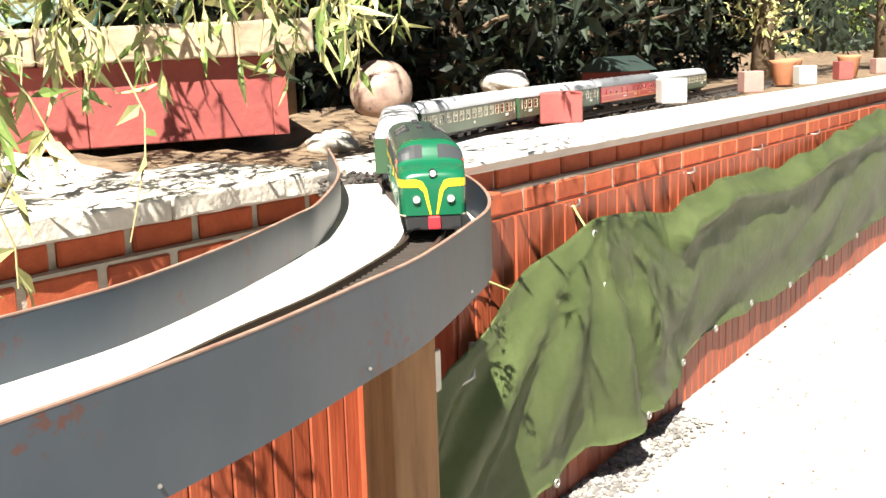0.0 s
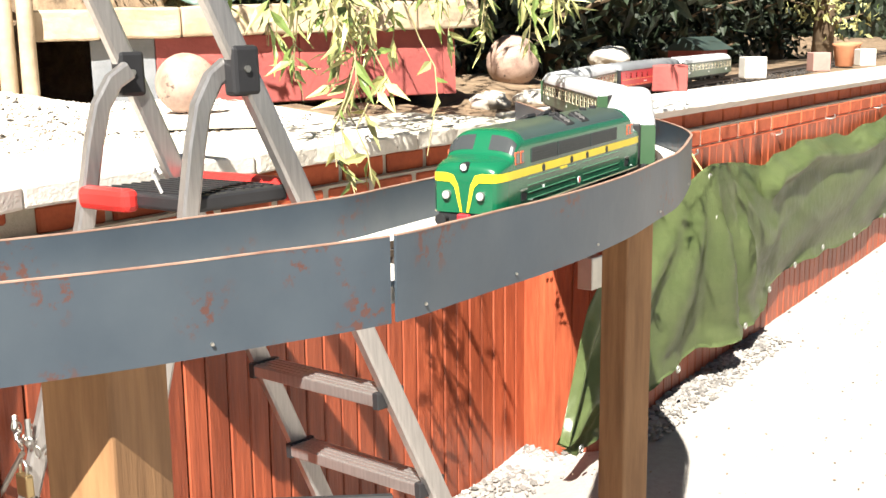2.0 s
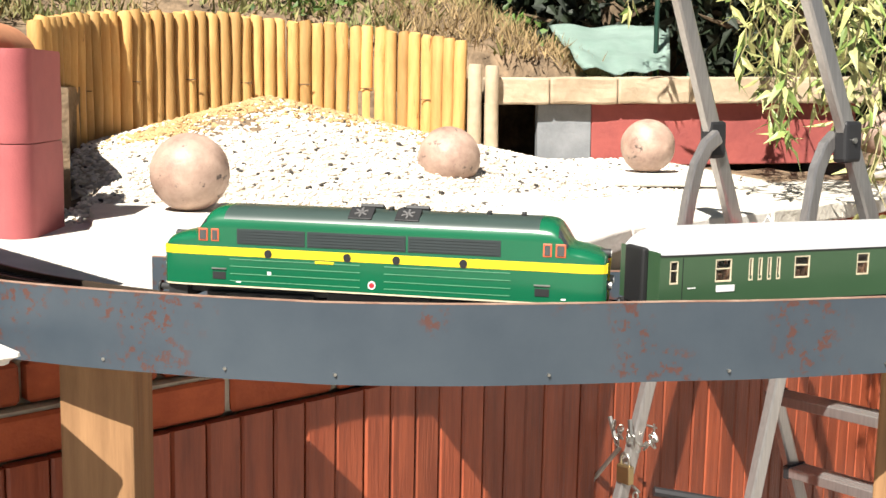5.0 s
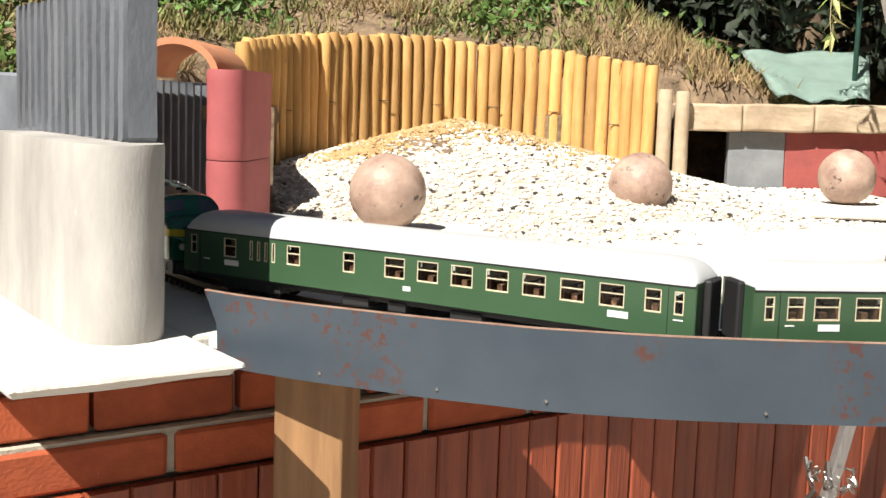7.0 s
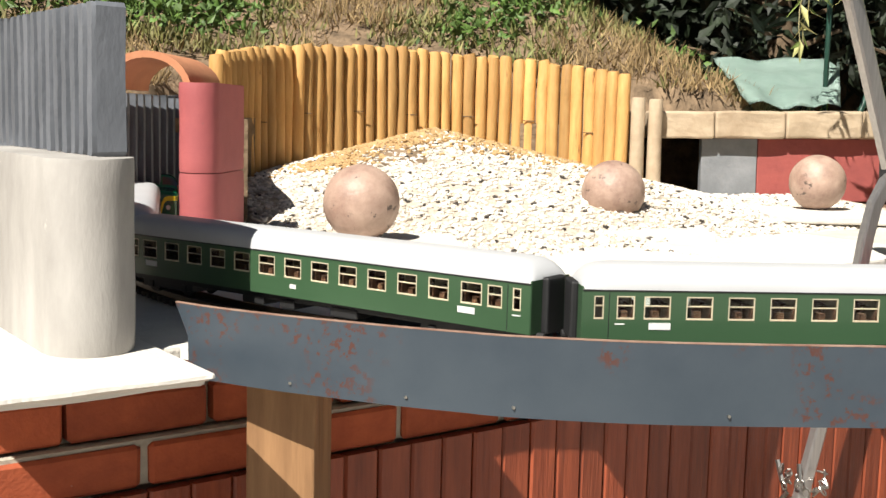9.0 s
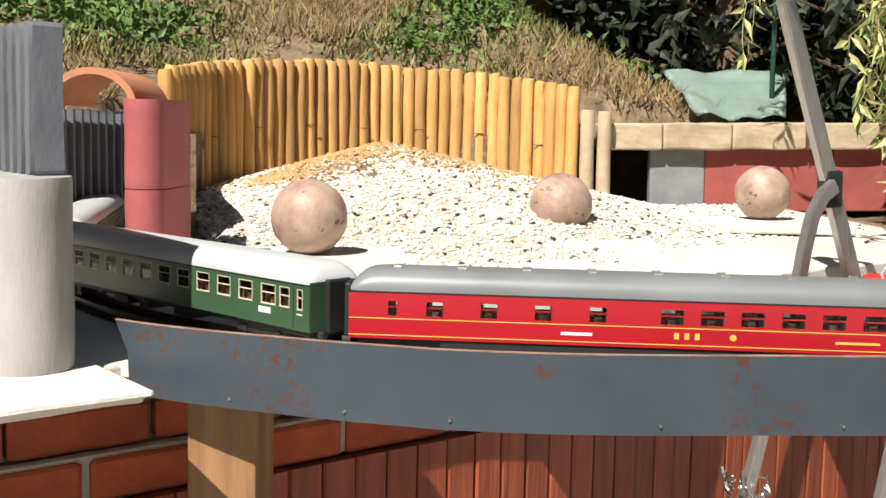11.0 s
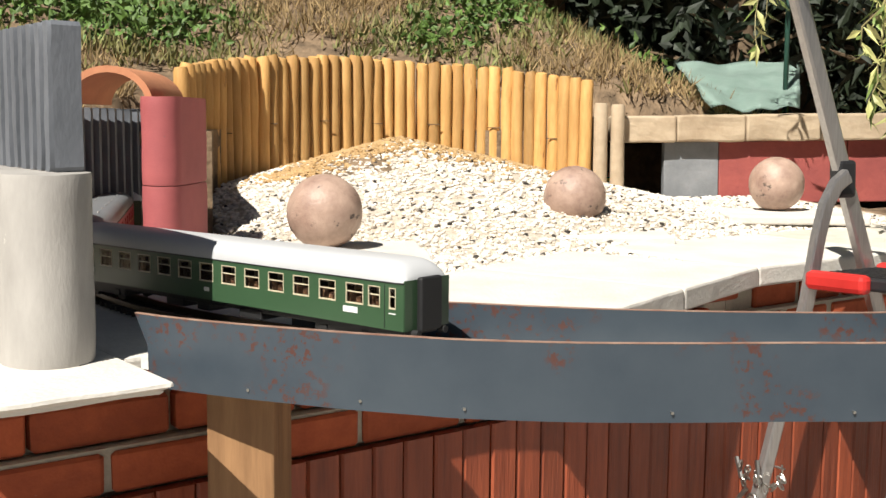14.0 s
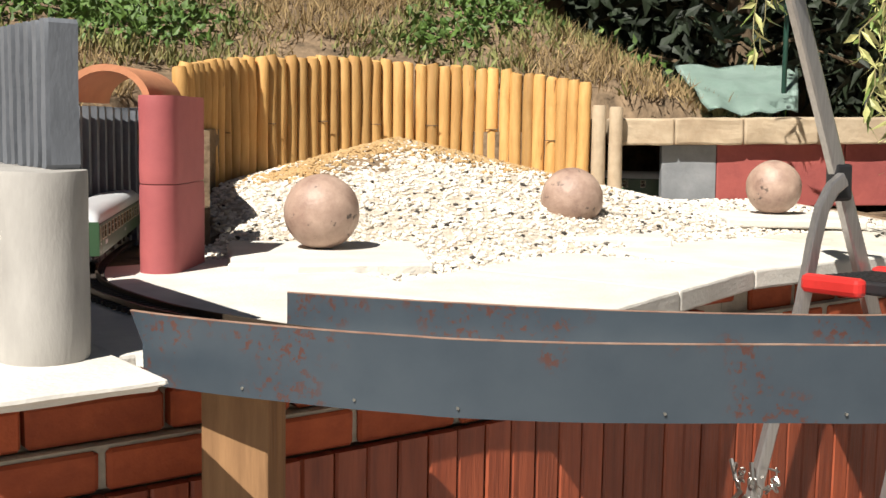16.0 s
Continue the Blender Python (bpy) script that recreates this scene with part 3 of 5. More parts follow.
        for e, f in ((0, 1), (LOCO_L, -1)):
            for x0, x1, kind in ((0.0505, 0.0635, "cab_window"), (0.068, 0.079, "door_window")):
                xa, xb = sorted((LOCO_L / 2 - (e + f * x0), LOCO_L / 2 - (e + f * x1)))
                fr = part(kind, box(xa, xb, sy * 0.0468 - 0.001, sy * 0.0468 + 0.001, 0.0875, 0.1035, 0.0006), "orange", body, "red framed cab window")
                part("pane", box(xa + 0.002, xb - 0.002, sy * 0.048 - 0.0005, sy * 0.048 + 0.0005, 0.0895, 0.1015), "dark_pane", fr)
            xm = LOCO_L / 2 - (e + f * 0.079)
            st = part("step", box(xm - 0.009, xm + 0.009, sy * 0.0468 - 0.001, sy * 0.0468 + 0.001, 0.040, 0.049), "under", body)
            part("step_rail", box(xm - 0.01, xm + 0.01, sy * 0.0478 - 0.001, sy * 0.0478 + 0.001, 0.0525, 0.054), "alu", st)
            part("marking", box(xm - 0.03, xm - 0.024, sy * 0.0472 - 0.0006, sy * 0.0472 + 0.0006, 0.0365, 0.0385), "white", body)
        part("emblem", cyl((LOCO_L / 2 - 0.287, sy * 0.0466, 0.042), (LOCO_L / 2 - 0.287, sy * 0.0478, 0.042), 0.0052, seg=16), "white", body, "round red and white emblem")
        part("emblem_core", cyl((LOCO_L / 2 - 0.287, sy * 0.0466, 0.042), (LOCO_L / 2 - 0.287, sy * 0.0481, 0.042), 0.0036, seg=12), "buffer_red", body)
        part("plate", box(LOCO_L / 2 - 0.236, LOCO_L / 2 - 0.211, sy * 0.0475 - 0.0006, sy * 0.0475 + 0.0006, 0.0655, 0.0685), "yellow", body)
        part("marking", box(LOCO_L / 2 - 0.151, LOCO_L / 2 - 0.146, sy * 0.0472 - 0.0006, sy * 0.0472 + 0.0006, 0.048, 0.052), "white", body)
    for e, f in ((0, 1), (LOCO_L, -1)):
        def at(x):
            return LOCO_L / 2 - (e + f * x)
        for a0, a1 in ((20, 85), (95, 160)):
            x0, x1 = sorted((e + f * 0.0485, e + f * 0.0605))
            part("windscreen", loco_patch(x0, x1, a0, a1, out=0.0006), "dark_pane", body, "shiny windscreen pane")
        for sy in (1, -1):
            ol = [(sy * 0.0385, 0.0808), (sy * 0.0385, 0.070), (sy * 0.020, 0.0695), (sy * 0.0135, 0.063), (sy * 0.0058, 0.032), (sy * 0.0030, 0.032), (sy * 0.0085, 0.066), (sy * 0.015, 0.0785), (sy * 0.024, 0.0808)]
            xa, xb = sorted((at(-0.0009), at(0.001)))
            part("stripe", prism(ol, xa, xb, "x"), "yellow", body, "yellow whisker stripe")
            hl = part("headlight", cyl((at(0.002), sy * 0.0235, 0.0535), (at(-0.005), sy * 0.0235, 0.0535), 0.0055, seg=16), "alu", body, "round chrome headlight")
            part("lens", cyl((at(-0.0045), sy * 0.0235, 0.0535), (at(-0.0058), sy * 0.0235, 0.0535), 0.0042, seg=16), "lamp", hl)
            part("buffer", cyl((at(0.004), sy * 0.027, 0.023), (at(-0.012), sy * 0.027, 0.023), 0.0045, seg=12), "under", L)
            part("buffer_head", cyl((at(-0.012), sy * 0.027, 0.023), (at(-0.0145), sy * 0.027, 0.023), 0.0075, seg=14), "under", L)
        hl = part("top_headlight", cyl((at(0.012), 0, 0.0885), (at(-0.002), 0, 0.0885), 0.0058, seg=16), "under", body)
        part("lens", cyl((at(-0.0015), 0, 0.0885), (at(-0.0028), 0, 0.0885), 0.0042, seg=16), "lamp", hl)
        xa, xb = sorted((at(0.002), at(-0.006)))
        part("coupler_cover", box(xa, xb, -0.0085, 0.0085, 0.012, 0.030, 0.002), "buffer_red", L, "red coupling cover")
        xa, xb = sorted((at(0.002), at(0.03)))
        part("buffer_beam", box(xa, xb, -0.038, 0.038, 0.010, 0.0308, 0.002), "under", L)
        build_bogie(L, at(0.13), 3, 0.055, 0.0155, "black six-wheel bogie")
    part("tank", box(-0.07, 0.07, -0.036, 0.036, 0.010, 0.0308, 0.004), "under", L)
    part("underframe", box(-0.26, 0.26, -0.030, 0.030, 0.020, 0.0308), "under", L)
    return L


COACH_L = 0.81


def coach_windows(style):
    """Windows as (start, width, kind) from the front end."""
    if style == "mixed":
        out = [(0.014, 0.012, "narrow"), (0.080, 0.024, "wide"), (0.20, 0.024, "wide"), (0.30, 0.02, "wide")]
        out += [(0.130 + 0.014 * i, 0.006, "vent") for i in range(4)]
        out += [(0.37 + 0.053 * i, 0.033, "wide") for i in range(7)] + [(0.747, 0.021, "wide"), (0.784, 0.012, "narrow")]
        return out
    if style == "dining":
        return [(0.05, 0.014, "narrow")] + [(0.10 + 0.07 * i, 0.024, "wide") for i in range(4)] + [(0.40 + 0.0505 * i, 0.032, "wide") for i in range(7)] + [(0.766, 0.014, "narrow")]
    return [(0.014, 0.012, "narrow"), (0.042, 0.022, "wide")] + [(0.0755 + 0.0524 * i, 0.033, "wide") for i in range(13)] + [(0.746, 0.022, "wide"), (0.784, 0.012, "narrow")]


WINDOW_MESH = {}


def window_meshes(w, z0, z1, mat):
    key = (round(w, 4), z0, z1, mat)
    if key not in WINDOW_MESH:
        bm = bmesh.new()
        t = 0.0013
        add_box(bm, 0, w, -0.0008, 0.0012, z0, z0 + t * 1.4)
        add_box(bm, 0, w, -0.0008, 0.0010, z1 - t, z1)
        add_box(bm, 0, t, -0.0008, 0.0010, z0, z1)
        add_box(bm, w - t, w, -0.0008, 0.0010, z0, z1)
        if w > 0.008:
            zm = z0 + (z1 - z0) * 0.56
            add_box(bm, 0, w, -0.0008, 0.0010, zm, zm + t)
        me = bpy.data.meshes.new("window")
        bm.to_mesh(me)
        bm.free()
        me.materials.append(M[mat])
        pb = box(0.0008, w - 0.0008, -0.0004, 0.0, z0, z1)
        pm = bpy.data.meshes.new("pane")
        pb.to_mesh(pm)
        pb.free()
        pm.materials.append(M["glass"])
        WINDOW_MESH[key] = (me, pm)
    return WINDOW_MESH[key]


def build_coach(style, mat, roofmat, label, name):
    C = thing(name, pose(0, 0, 0), label, "coach", "coaches of the train")
    half, W = COACH_L / 2, 0.0445
    red = style == "dining"
    zb, zw0, zw1, zt = (0.030, 0.058, 0.080, 0.090) if red else (0.028, 0.0555, 0.0835, 0.090)
    wins = sorted(coach_windows(style))
    for sy in (1, -1):
        bm = bmesh.new()
        lo, hi = sy * W - 0.0012, sy * W + 0.0012
        add_box(bm, -half, half, lo, hi, zb, zw0)
        add_box(bm, -half, half, lo, hi, zw1, zt)
        x = 0.0
        for s, w, kind in wins:
            add_box(bm, half - s, half - x, lo, hi, zw0, zw1)
            if kind == "vent":
                add_box(bm, half - s - w, half - s, lo, hi, zw0, zw0 + 0.006)
            x = s + w
        add_box(bm, -half, half - x, lo, hi, zw0, zw1)
        side = part("side_wall", bm, mat, C, "painted coach side")
        for s, w, kind in wins:
            me, pm = window_meshes(w, zw0, zw1, "frame_cream" if not red else "coach_red")
            o = new("window", me)
            o.parent = side
            o.matrix_world = pose(half - s - w, sy * (W + 0.0004), 0) @ Matrix.Diagonal((1, sy, 1, 1))
            p = new("pane", pm)
            p.parent = side
            p.matrix_world = pose(half - s - w, sy * W, 0)
            p.visible_shadow = False
        if red:
            for z in (0.0555, 0.034):
                part("gold_line", box(-half, half, sy * (W + 0.0014) - 0.0003, sy * (W + 0.0014) + 0.0003, z, z + 0.0012), "gold", side)
            for k in range(3):
                part("sign", box(-0.02 - 0.013 * k, -0.014 - 0.013 * k, sy * (W + 0.0014) - 0.0003, sy * (W + 0.0014) + 0.0003, 0.042, 0.050), "gold", side)
            part("crest", cyl((-0.088, sy * W, 0.046), (-0.088, sy * (W + 0.0018), 0.046), 0.0042, seg=10), "gold", side)
            part("sign", box(-0.27, -0.215, sy * (W + 0.0014) - 0.0003, sy * (W + 0.0014) + 0.0003, 0.0425, 0.0455), "gold", side)
            part("sign", box(0.09, 0.13, sy * (W + 0.0014) - 0.0003, sy * (W + 0.0014) + 0.0003, 0.0425, 0.0465), "white", side)
        else:
            for s in (0.082, 0.70):
                part("destination_board", box(half - s - 0.027, half - s, sy * (W + 0.0016) - 0.0005, sy * (W + 0.0016) + 0.0005, 0.0435, 0.0515), "white", side)
            part("marking", box(-0.008, 0.004, sy * (W + 0.0014) - 0.0003, sy * (W + 0.0014) + 0.0003, 0.041, 0.047), "white", side)
            for s in (0.032, 0.776):
                part("door_line", box(half - s - 0.0008, half - s, sy * (W + 0.0014) - 0.0003, sy * (W + 0.0014) + 0.0003, zb + 0.002, zt - 0.003), "under", side)
                part("marking", box(half - s - 0.02, half - s - 0.008, sy * (W + 0.0014) - 0.0003, sy * (W + 0.0014) + 0.0003, 0.049, 0.0505), "white", side)
        part("gutter", box(-half, half, sy * (W + 0.0008) - 0.0014, sy * (W + 0.0008) + 0.0014, zt - 0.0006, zt + 0.0008), "under", side)
    # roof with rounded ends
    xs = [0, 0.003, 0.008, 0.016, 0.028, 0.045] + [0.08 + 0.05 * i for i in range(14)] + [COACH_L - x for x in (0.045, 0.028, 0.016, 0.008, 0.003, 0)]
    bm = bmesh.new()
    rows = []
    for x in xs:
        e = min(x, COACH_L - x)
        h = float(np.interp(e, [0, 0.003, 0.008, 0.016, 0.028, 0.045], [0.004, 0.010, 0.0165, 0.0225, 0.0265, 0.028]))
        wy = float(np.interp(e, [0, 0.01, 0.03], [0.041, 0.0445, 0.0457]))
        rows.append([bm.verts.new((half - x, math.copysign(abs(math.cos(a)) ** 0.55, math.cos(a)) * wy, zt + 0.0008 + h * math.sin(a) ** 0.95)) for a in [math.pi * k / 20 for k in range(21)]])
    for a, b in zip(rows, rows[1:]):
        for k in range(20):
            bm.faces.new((a[k], a[k + 1], b[k + 1], b[k]))
    bm.faces.new(rows[0])
    bm.faces.new(rows[-1][::-1])
    bmesh.ops.recalc_face_normals(bm, faces=bm.faces)
    roof = part("roof", bm, roofmat, C, "smooth curved metal roof", smooth=True)
    if red:
        for i in range(9):
            x = -half + 0.07 + 0.085 * i
            part("roof_vent", box(x - 0.006, x + 0.006, 0.016, 0.019, zt + 0.026, zt + 0.0305, 0.0008), "alu", roof)
            part("roof_vent", box(x - 0.006, x + 0.006, -0.019, -0.016, zt + 0.026, zt + 0.0305, 0.0008), "alu", roof)
    # ends, floor, inside
    for f in (1, -1):
        xa, xb = sorted((f * (half - 0.0012), f * (half + 0.0008)))
        part("end_wall", box(xa, xb, -W, W, zb, zt + 0.004), "under" if red else mat, C)
        xa, xb = sorted((f * half, f * (half + 0.010)))
        g = part("gangway", box(xa, xb, -0.021, 0.021, 0.026, 0.097, 0.003), "under", C, "black rubber gangway")
        for sy in (1, -1):
            part("buffer", cyl((f * half, sy * 0.027, 0.024), (f * (half + 0.011), sy * 0.027, 0.024), 0.005, seg=12), "under", C)
    part("floor", box(-half + 0.002, half - 0.002, -W + 0.002, W - 0.002, zb, zb + 0.004), "seat", C)
    bm = bmesh.new()
    for s, w, kind in wins:
        if kind == "wide":
            x = half - s + 0.0095
            add_box(bm, x - 0.001, x + 0.001, -0.038, 0.018, zb + 0.004, 0.083)
    part("partition", bm, "cream", C, "cream compartment walls")["kind"] = "stuff"
    bm = bmesh.new()
    for s, w, kind in wins:
        if kind == "wide":
            x = half - s
            for x0 in (x + 0.001, x - w - 0.003):
                add_box(bm, x0 - 0.003, x0 + 0.004, -0.038, -0.004, zb + 0.004, 0.069)
                add_box(bm, x0 - 0.003, x0 + 0.004, 0.004, 0.038, zb + 0.004, 0.069)
            add_box(bm, x - w / 2 - 0.004, x - w / 2 + 0.004, 0.024, 0.038, zb + 0.004, 0.064)
    part("seats", bm, "seat", C, "brown seats")["kind"] = "stuff"
    part("underframe", box(-half + 0.01, half - 0.01, -0.034, 0.034, 0.018, zb + 0.001, 0.002), "under", C)
    if red:
        for sy in (1, -1):
            part("skirt", box(-half + 0.12, half - 0.12, sy * 0.042 - 0.001, sy * 0.042 + 0.001, 0.016, 0.0305), "under", C)
    for i, (x, wx) in enumerate(((-0.09, 0.05), (0.02, 0.03), (0.09, 0.045))):
        part("equipment_box", box(x - wx / 2, x + wx / 2, -0.036, 0.036, 0.008, 0.022, 0.002), "under", C)
    for f in (1, -1):
        build_bogie(C, f * 0.285, 2, 0.078, 0.0145, "black four-wheel bogie")
    return C


M["dark_pane"] = material("smoky_pane", (0.05, 0.055, 0.055), 0.06, scale=10, spec=0.9, coat=0.6)
M["rib_line"] = material("pale_green_rib", (0.10, 0.30, 0.17), 0.35, scale=10)
M["gold"] = material("gold_lettering", (0.80, 0.52, 0.10), 0.4, scale=10)
M["seat"] = material("brown_seat", (0.13, 0.055, 0.025), 0.7, scale=20)

LOCO_SCALE, COACH_SCALE = 0.955, 0.98     # built length against drawn length


def shortened(ob, k):
    for me in {c.data for c in ob.children_recursive if c.data}:
        if not me.get("shortened"):
            me.transform(Matrix.Diagonal((k, 1, 1, 1)))
            me["shortened"] = 1
    for c in ob.children_recursive:
        c.location.x *= k
    return ob


TRAIN = [(shortened(build_loco(), LOCO_SCALE), LOCO_L / 2 * LOCO_SCALE, 0.158)]
for i, (style, mat, roofmat, label, name) in enumerate((
        ("mixed", "coach_green", "coach_roof", "green luggage and passenger coach with silver roof", "luggage_coach"),
        ("day", "coach_green", "coach_roof", "dark green passenger coach with silver roof and cream window frames", "passenger_coach"),
        ("day", "coach_green", "coach_roof", "dark green passenger coach with silver roof and cream window frames", "passenger_coach"),
        ("dining", "coach_red", "dark_roof", "bright red dining coach with gold lines and grey roof", "dining_coach"),
        ("day", "coach_green", "coach_roof", "dark green passenger coach with silver roof, last of the train", "passenger_coach"))):
    TRAIN.append((shortened(build_coach(style, mat, roofmat, label, name), COACH_SCALE), 0.592 + (COACH_L / 2 + i * 0.835) * COACH_SCALE, 0.279))


# ---- stone balls, pads, blocks ----
def build_ball(x, y, r, z):
    bm = bmesh.new()
    bmesh.ops.create_uvsphere(bm, u_segments=40, v_segments=26, radius=r)
    for v in bm.verts:
        v.co *= 1 + 0.012 * noise.noise(v.co * 18) + 0.006 * noise.noise(v.co * 60)
        if abs(v.co.z) < r * 0.05:
            v.co *= 0.992
    b = finish("stone_ball", bm, "ball", smooth=True)
    b.matrix_world = pose(x, y, z, 0, 0, 40 * x)
    tagged(b, "weathered brown stone ball resting on a pale slab", "ball", "stone balls")


def build_pad(x, y, z, w, d, turn):
    bm = box(-w / 2, w / 2, -d / 2, d / 2, 0, 0.028, 0.006)
    bmesh.ops.subdivide_edges(bm, edges=[e for e in bm.edges if e.calc_length() > 0.1], cuts=5, use_grid_fill=True)
    for v in bm.verts:
        k = noise.noise((v.co.x * 9 + x * 7, v.co.y * 9, 3))
        v.co.x *= 1 + 0.10 * k
        v.co.y *= 1 + 0.10 * noise.noise((v.co.x * 8, v.co.y * 9 + y, 8))
    ob = finish("stepping_slab", bm, "concrete")
    ob.matrix_world = pose(x, y, z, 0, 0, turn)
    tagged(ob, "irregular pale stone slab under a stone ball", "slab", "slabs under the balls")


for x, y, r, z, w, d, t in ((-1.74, 1.79, 0.087, 1.103, 0.42, 0.40, 25), (-1.255, 2.543, 0.089, 1.109, 0.44, 0.34, 20), (-2.145, 1.04, 0.088, 1.105, 0.44, 0.46, 30), (-0.33, 4.28, 0.115, 1.135, 0.5, 0.4, 10)):
    z += 0.4 * rise(x, y) if x < -1 else 0.0
    build_ball(x, y, r, z)
    build_pad(x + 0.04, y - 0.05, z - r - 0.0255, w, d, t)

for x, y, w, h, mat, word in ((0.30, 4.0, 0.145, 0.105, "redwall", "mottled red"), (0.845, 5.06, 0.11, 0.105, "concrete", "whitish"), (1.36, 5.86, 0.10, 0.105, "pinkblock", "pinkish"),
                              (1.84, 6.66, 0.10, 0.105, "concrete", "whitish"), (2.22, 7.22, 0.09, 0.11, "redwall", "red"), (2.75, 8.15, 0.10, 0.105, "pinkblock", "pinkish"), (3.3, 9.1, 0.1, 0.105, "concrete", "whitish")):
    M.setdefault("pinkblock", material("pink_stone", (0.42, 0.25, 0.21), 0.85, second=(0.34, 0.19, 0.16), scale=14, bump=0.2))
    b = finish("edge_block", box(-w / 2, w / 2, -0.05, 0.05, 0, h, 0.005), mat)
    b.matrix_world = pose(x, y, SLAB, 0, 0, 8)
    tagged(b, word + " square stone block standing on the slab edge", "block", "blocks along the platform")


# ---- log fence ----
FENCE = spline([(-2.88, 1.565), (-2.90, 1.80), (-2.84, 2.02), (-2.66, 2.33), (-2.46, 2.50), (-2.27, 2.56), (-2.07, 2.52), (-1.857, 2.418)])
SPREAD = np.linspace(0.0, 0.105, len(FENCE))[:, None]
FENCE = FENCE + SPREAD * (FENCE - np.array([-0.84, -1.33]))
flen = np.r_[0, np.cumsum(np.hypot(*np.diff(FENCE, axis=0).T))]
rng = random.Random(4)


def build_fence():
    fence = thing("log_fence", pose(0, 0, 0), "curved edging fence of golden pine logs", "fence")
    n = 41
    for i in range(n):
        s = flen[-1] * i / (n - 1)
        x, y = float(np.interp(s, flen, FENCE[:, 0])), float(np.interp(s, flen, FENCE[:, 1]))
        f = i / (n - 1)
        top = float(np.interp(f, [0, 0.25, 0.5, 0.8, 1], [1.475, 1.525, 1.535, 1.495, 1.434])) + 0.7 * rise(x, y) + 0.02 * f + rng.uniform(-0.006, 0.006)
        r = flen[-1] / (n - 1) / 2 * rng.uniform(0.97, 1.06)
        bm = bmesh.new()
        pts = [(rng.uniform(-0.003, 0.003), rng.uniform(-0.003, 0.003), z) for z in (0.985, 1.1, 1.25, 1.4, top - 0.012)] + [(0, 0, top)]
        add_tube(bm, pts, [r, r, r * 0.99, r * 0.98, r * 0.97, r * 0.82], 10)
        lg = part("log", bm, "log", fence, smooth=True)
        lg.data.set_sharp_from_angle(angle=radians(50))
        lg.location = (x, y, 0)
        lg.rotation_euler = (rng.uniform(-0.002, 0.002), rng.uniform(-0.002, 0.002), rng.uniform(0, 6))
        if i % 5 == 2:
            part("wire", box(-r, r, -r - 0.002, -r + 0.002, 0, 0.003), "bark", fence).matrix_world = pose(x, y, top - 0.235, 0, 0, 20)


build_fence()


def build_stub(x, y, top):
    bm = tube([(0, 0, 0.98), (0.002, 0, 1.1), (0, 0.002, 1.25), (0, 0, top - 0.008), (0, 0, top)], [0.027, 0.027, 0.026, 0.026, 0.022], 12)
    ob = finish("stub_post", bm, "beam", smooth=True)
    ob.data.set_sharp_from_angle(angle=radians(50))
    ob.location = (x, y, 0)
    tagged(ob, "short weathered grey-brown round timber post", "post", "short posts beside the fence")


for x, y, t in ((-1.905, 2.80, 1.395), (-1.847, 2.825, 1.391)):
    build_stub(x, y, t)

# ---- planter wall with tunnel mouth ----
BEAM = pose(-1.868, 2.905, 0.036, 0, -1.2, 22.3)


def build_planter():
    for i, (a, b) in enumerate(((0.0, 0.24), (0.243, 0.50), (0.503, 0.78), (0.783, 1.06), (1.063, 1.32), (1.323, 1.55))):
        bm = box(a, b, -0.05, 0.045, 1.214, 1.313, 0.008)
        bmesh.ops.subdivide_edges(bm, edges=[e for e in bm.edges if e.calc_length() > 0.05], cuts=4, use_grid_fill=True)
        for v in bm.verts:
            v.co.z += 0.006 * noise.noise((v.co.x * 8, v.co.y * 20, 1))
            v.co.y += 0.006 * noise.noise((v.co.x * 9, v.co.z * 20, 5))
        o = finish("timber_beam", bm, "beam")
        o.matrix_world = BEAM
        tagged(o, "weathered pale timber beam lying on the slab wall", "beam", "beams on the planter wall")
    for a, b, mat, word in ((0.205, 0.412, "greyslab", "grey"), (0.414, 0.90, "redwall", "dark red"), (0.902, 1.425, "redwall", "dark red")):
        o = finish("upright_slab", box(a, b, 0.0, 0.045, 0.98, 1.213, 0.004), mat)
        o.matrix_world = BEAM
        tagged(o, word + " upright stone slab under the timber beams", "slab", "slabs of the planter wall")
    o = finish("wall_planter_end", box(1.425, 1.47, 0.0, 0.6, 0.98, 1.213), "redwall")
    o.matrix_world = BEAM
    tagged(o, "end of the red slab planter wall", "wall", kind="structure")


def open_tunnel():
    """The side of the tunnel towards the mouth in the planter wall stays open there."""
    keep = (RUN > -4.62) & (RUN < -1.92)
    bm = sweep(TRACK[keep][::4], [(-0.22, 0.985), (-0.22, 1.29), (0.22, 1.29), (0.22, 0.985), (0.17, 0.985), (0.17, 1.255), (-0.17, 1.255), (-0.17, 0.985)])
    tagged(finish("tunnel_1", bm, "soil"), "dark earth-covered tunnel over the track", "tunnel", kind="structure")
    for name, b in (("tunnel_roof", box(-0.05, 1.46, 0.05, 0.75, 1.285, 1.312)), ("tunnel_back", box(-0.05, 1.46, 0.60, 0.64, 0.98, 1.284)), ("tunnel_end", box(-0.05, -0.01, 0.0, 0.59, 0.98, 1.284))):
        o = finish(name, b, "soil")
        o.matrix_world = BEAM
        tagged(o, "dark earthen lining of the tunnel behind the planter", "tunnel", kind="structure")


build_planter()
open_tunnel()


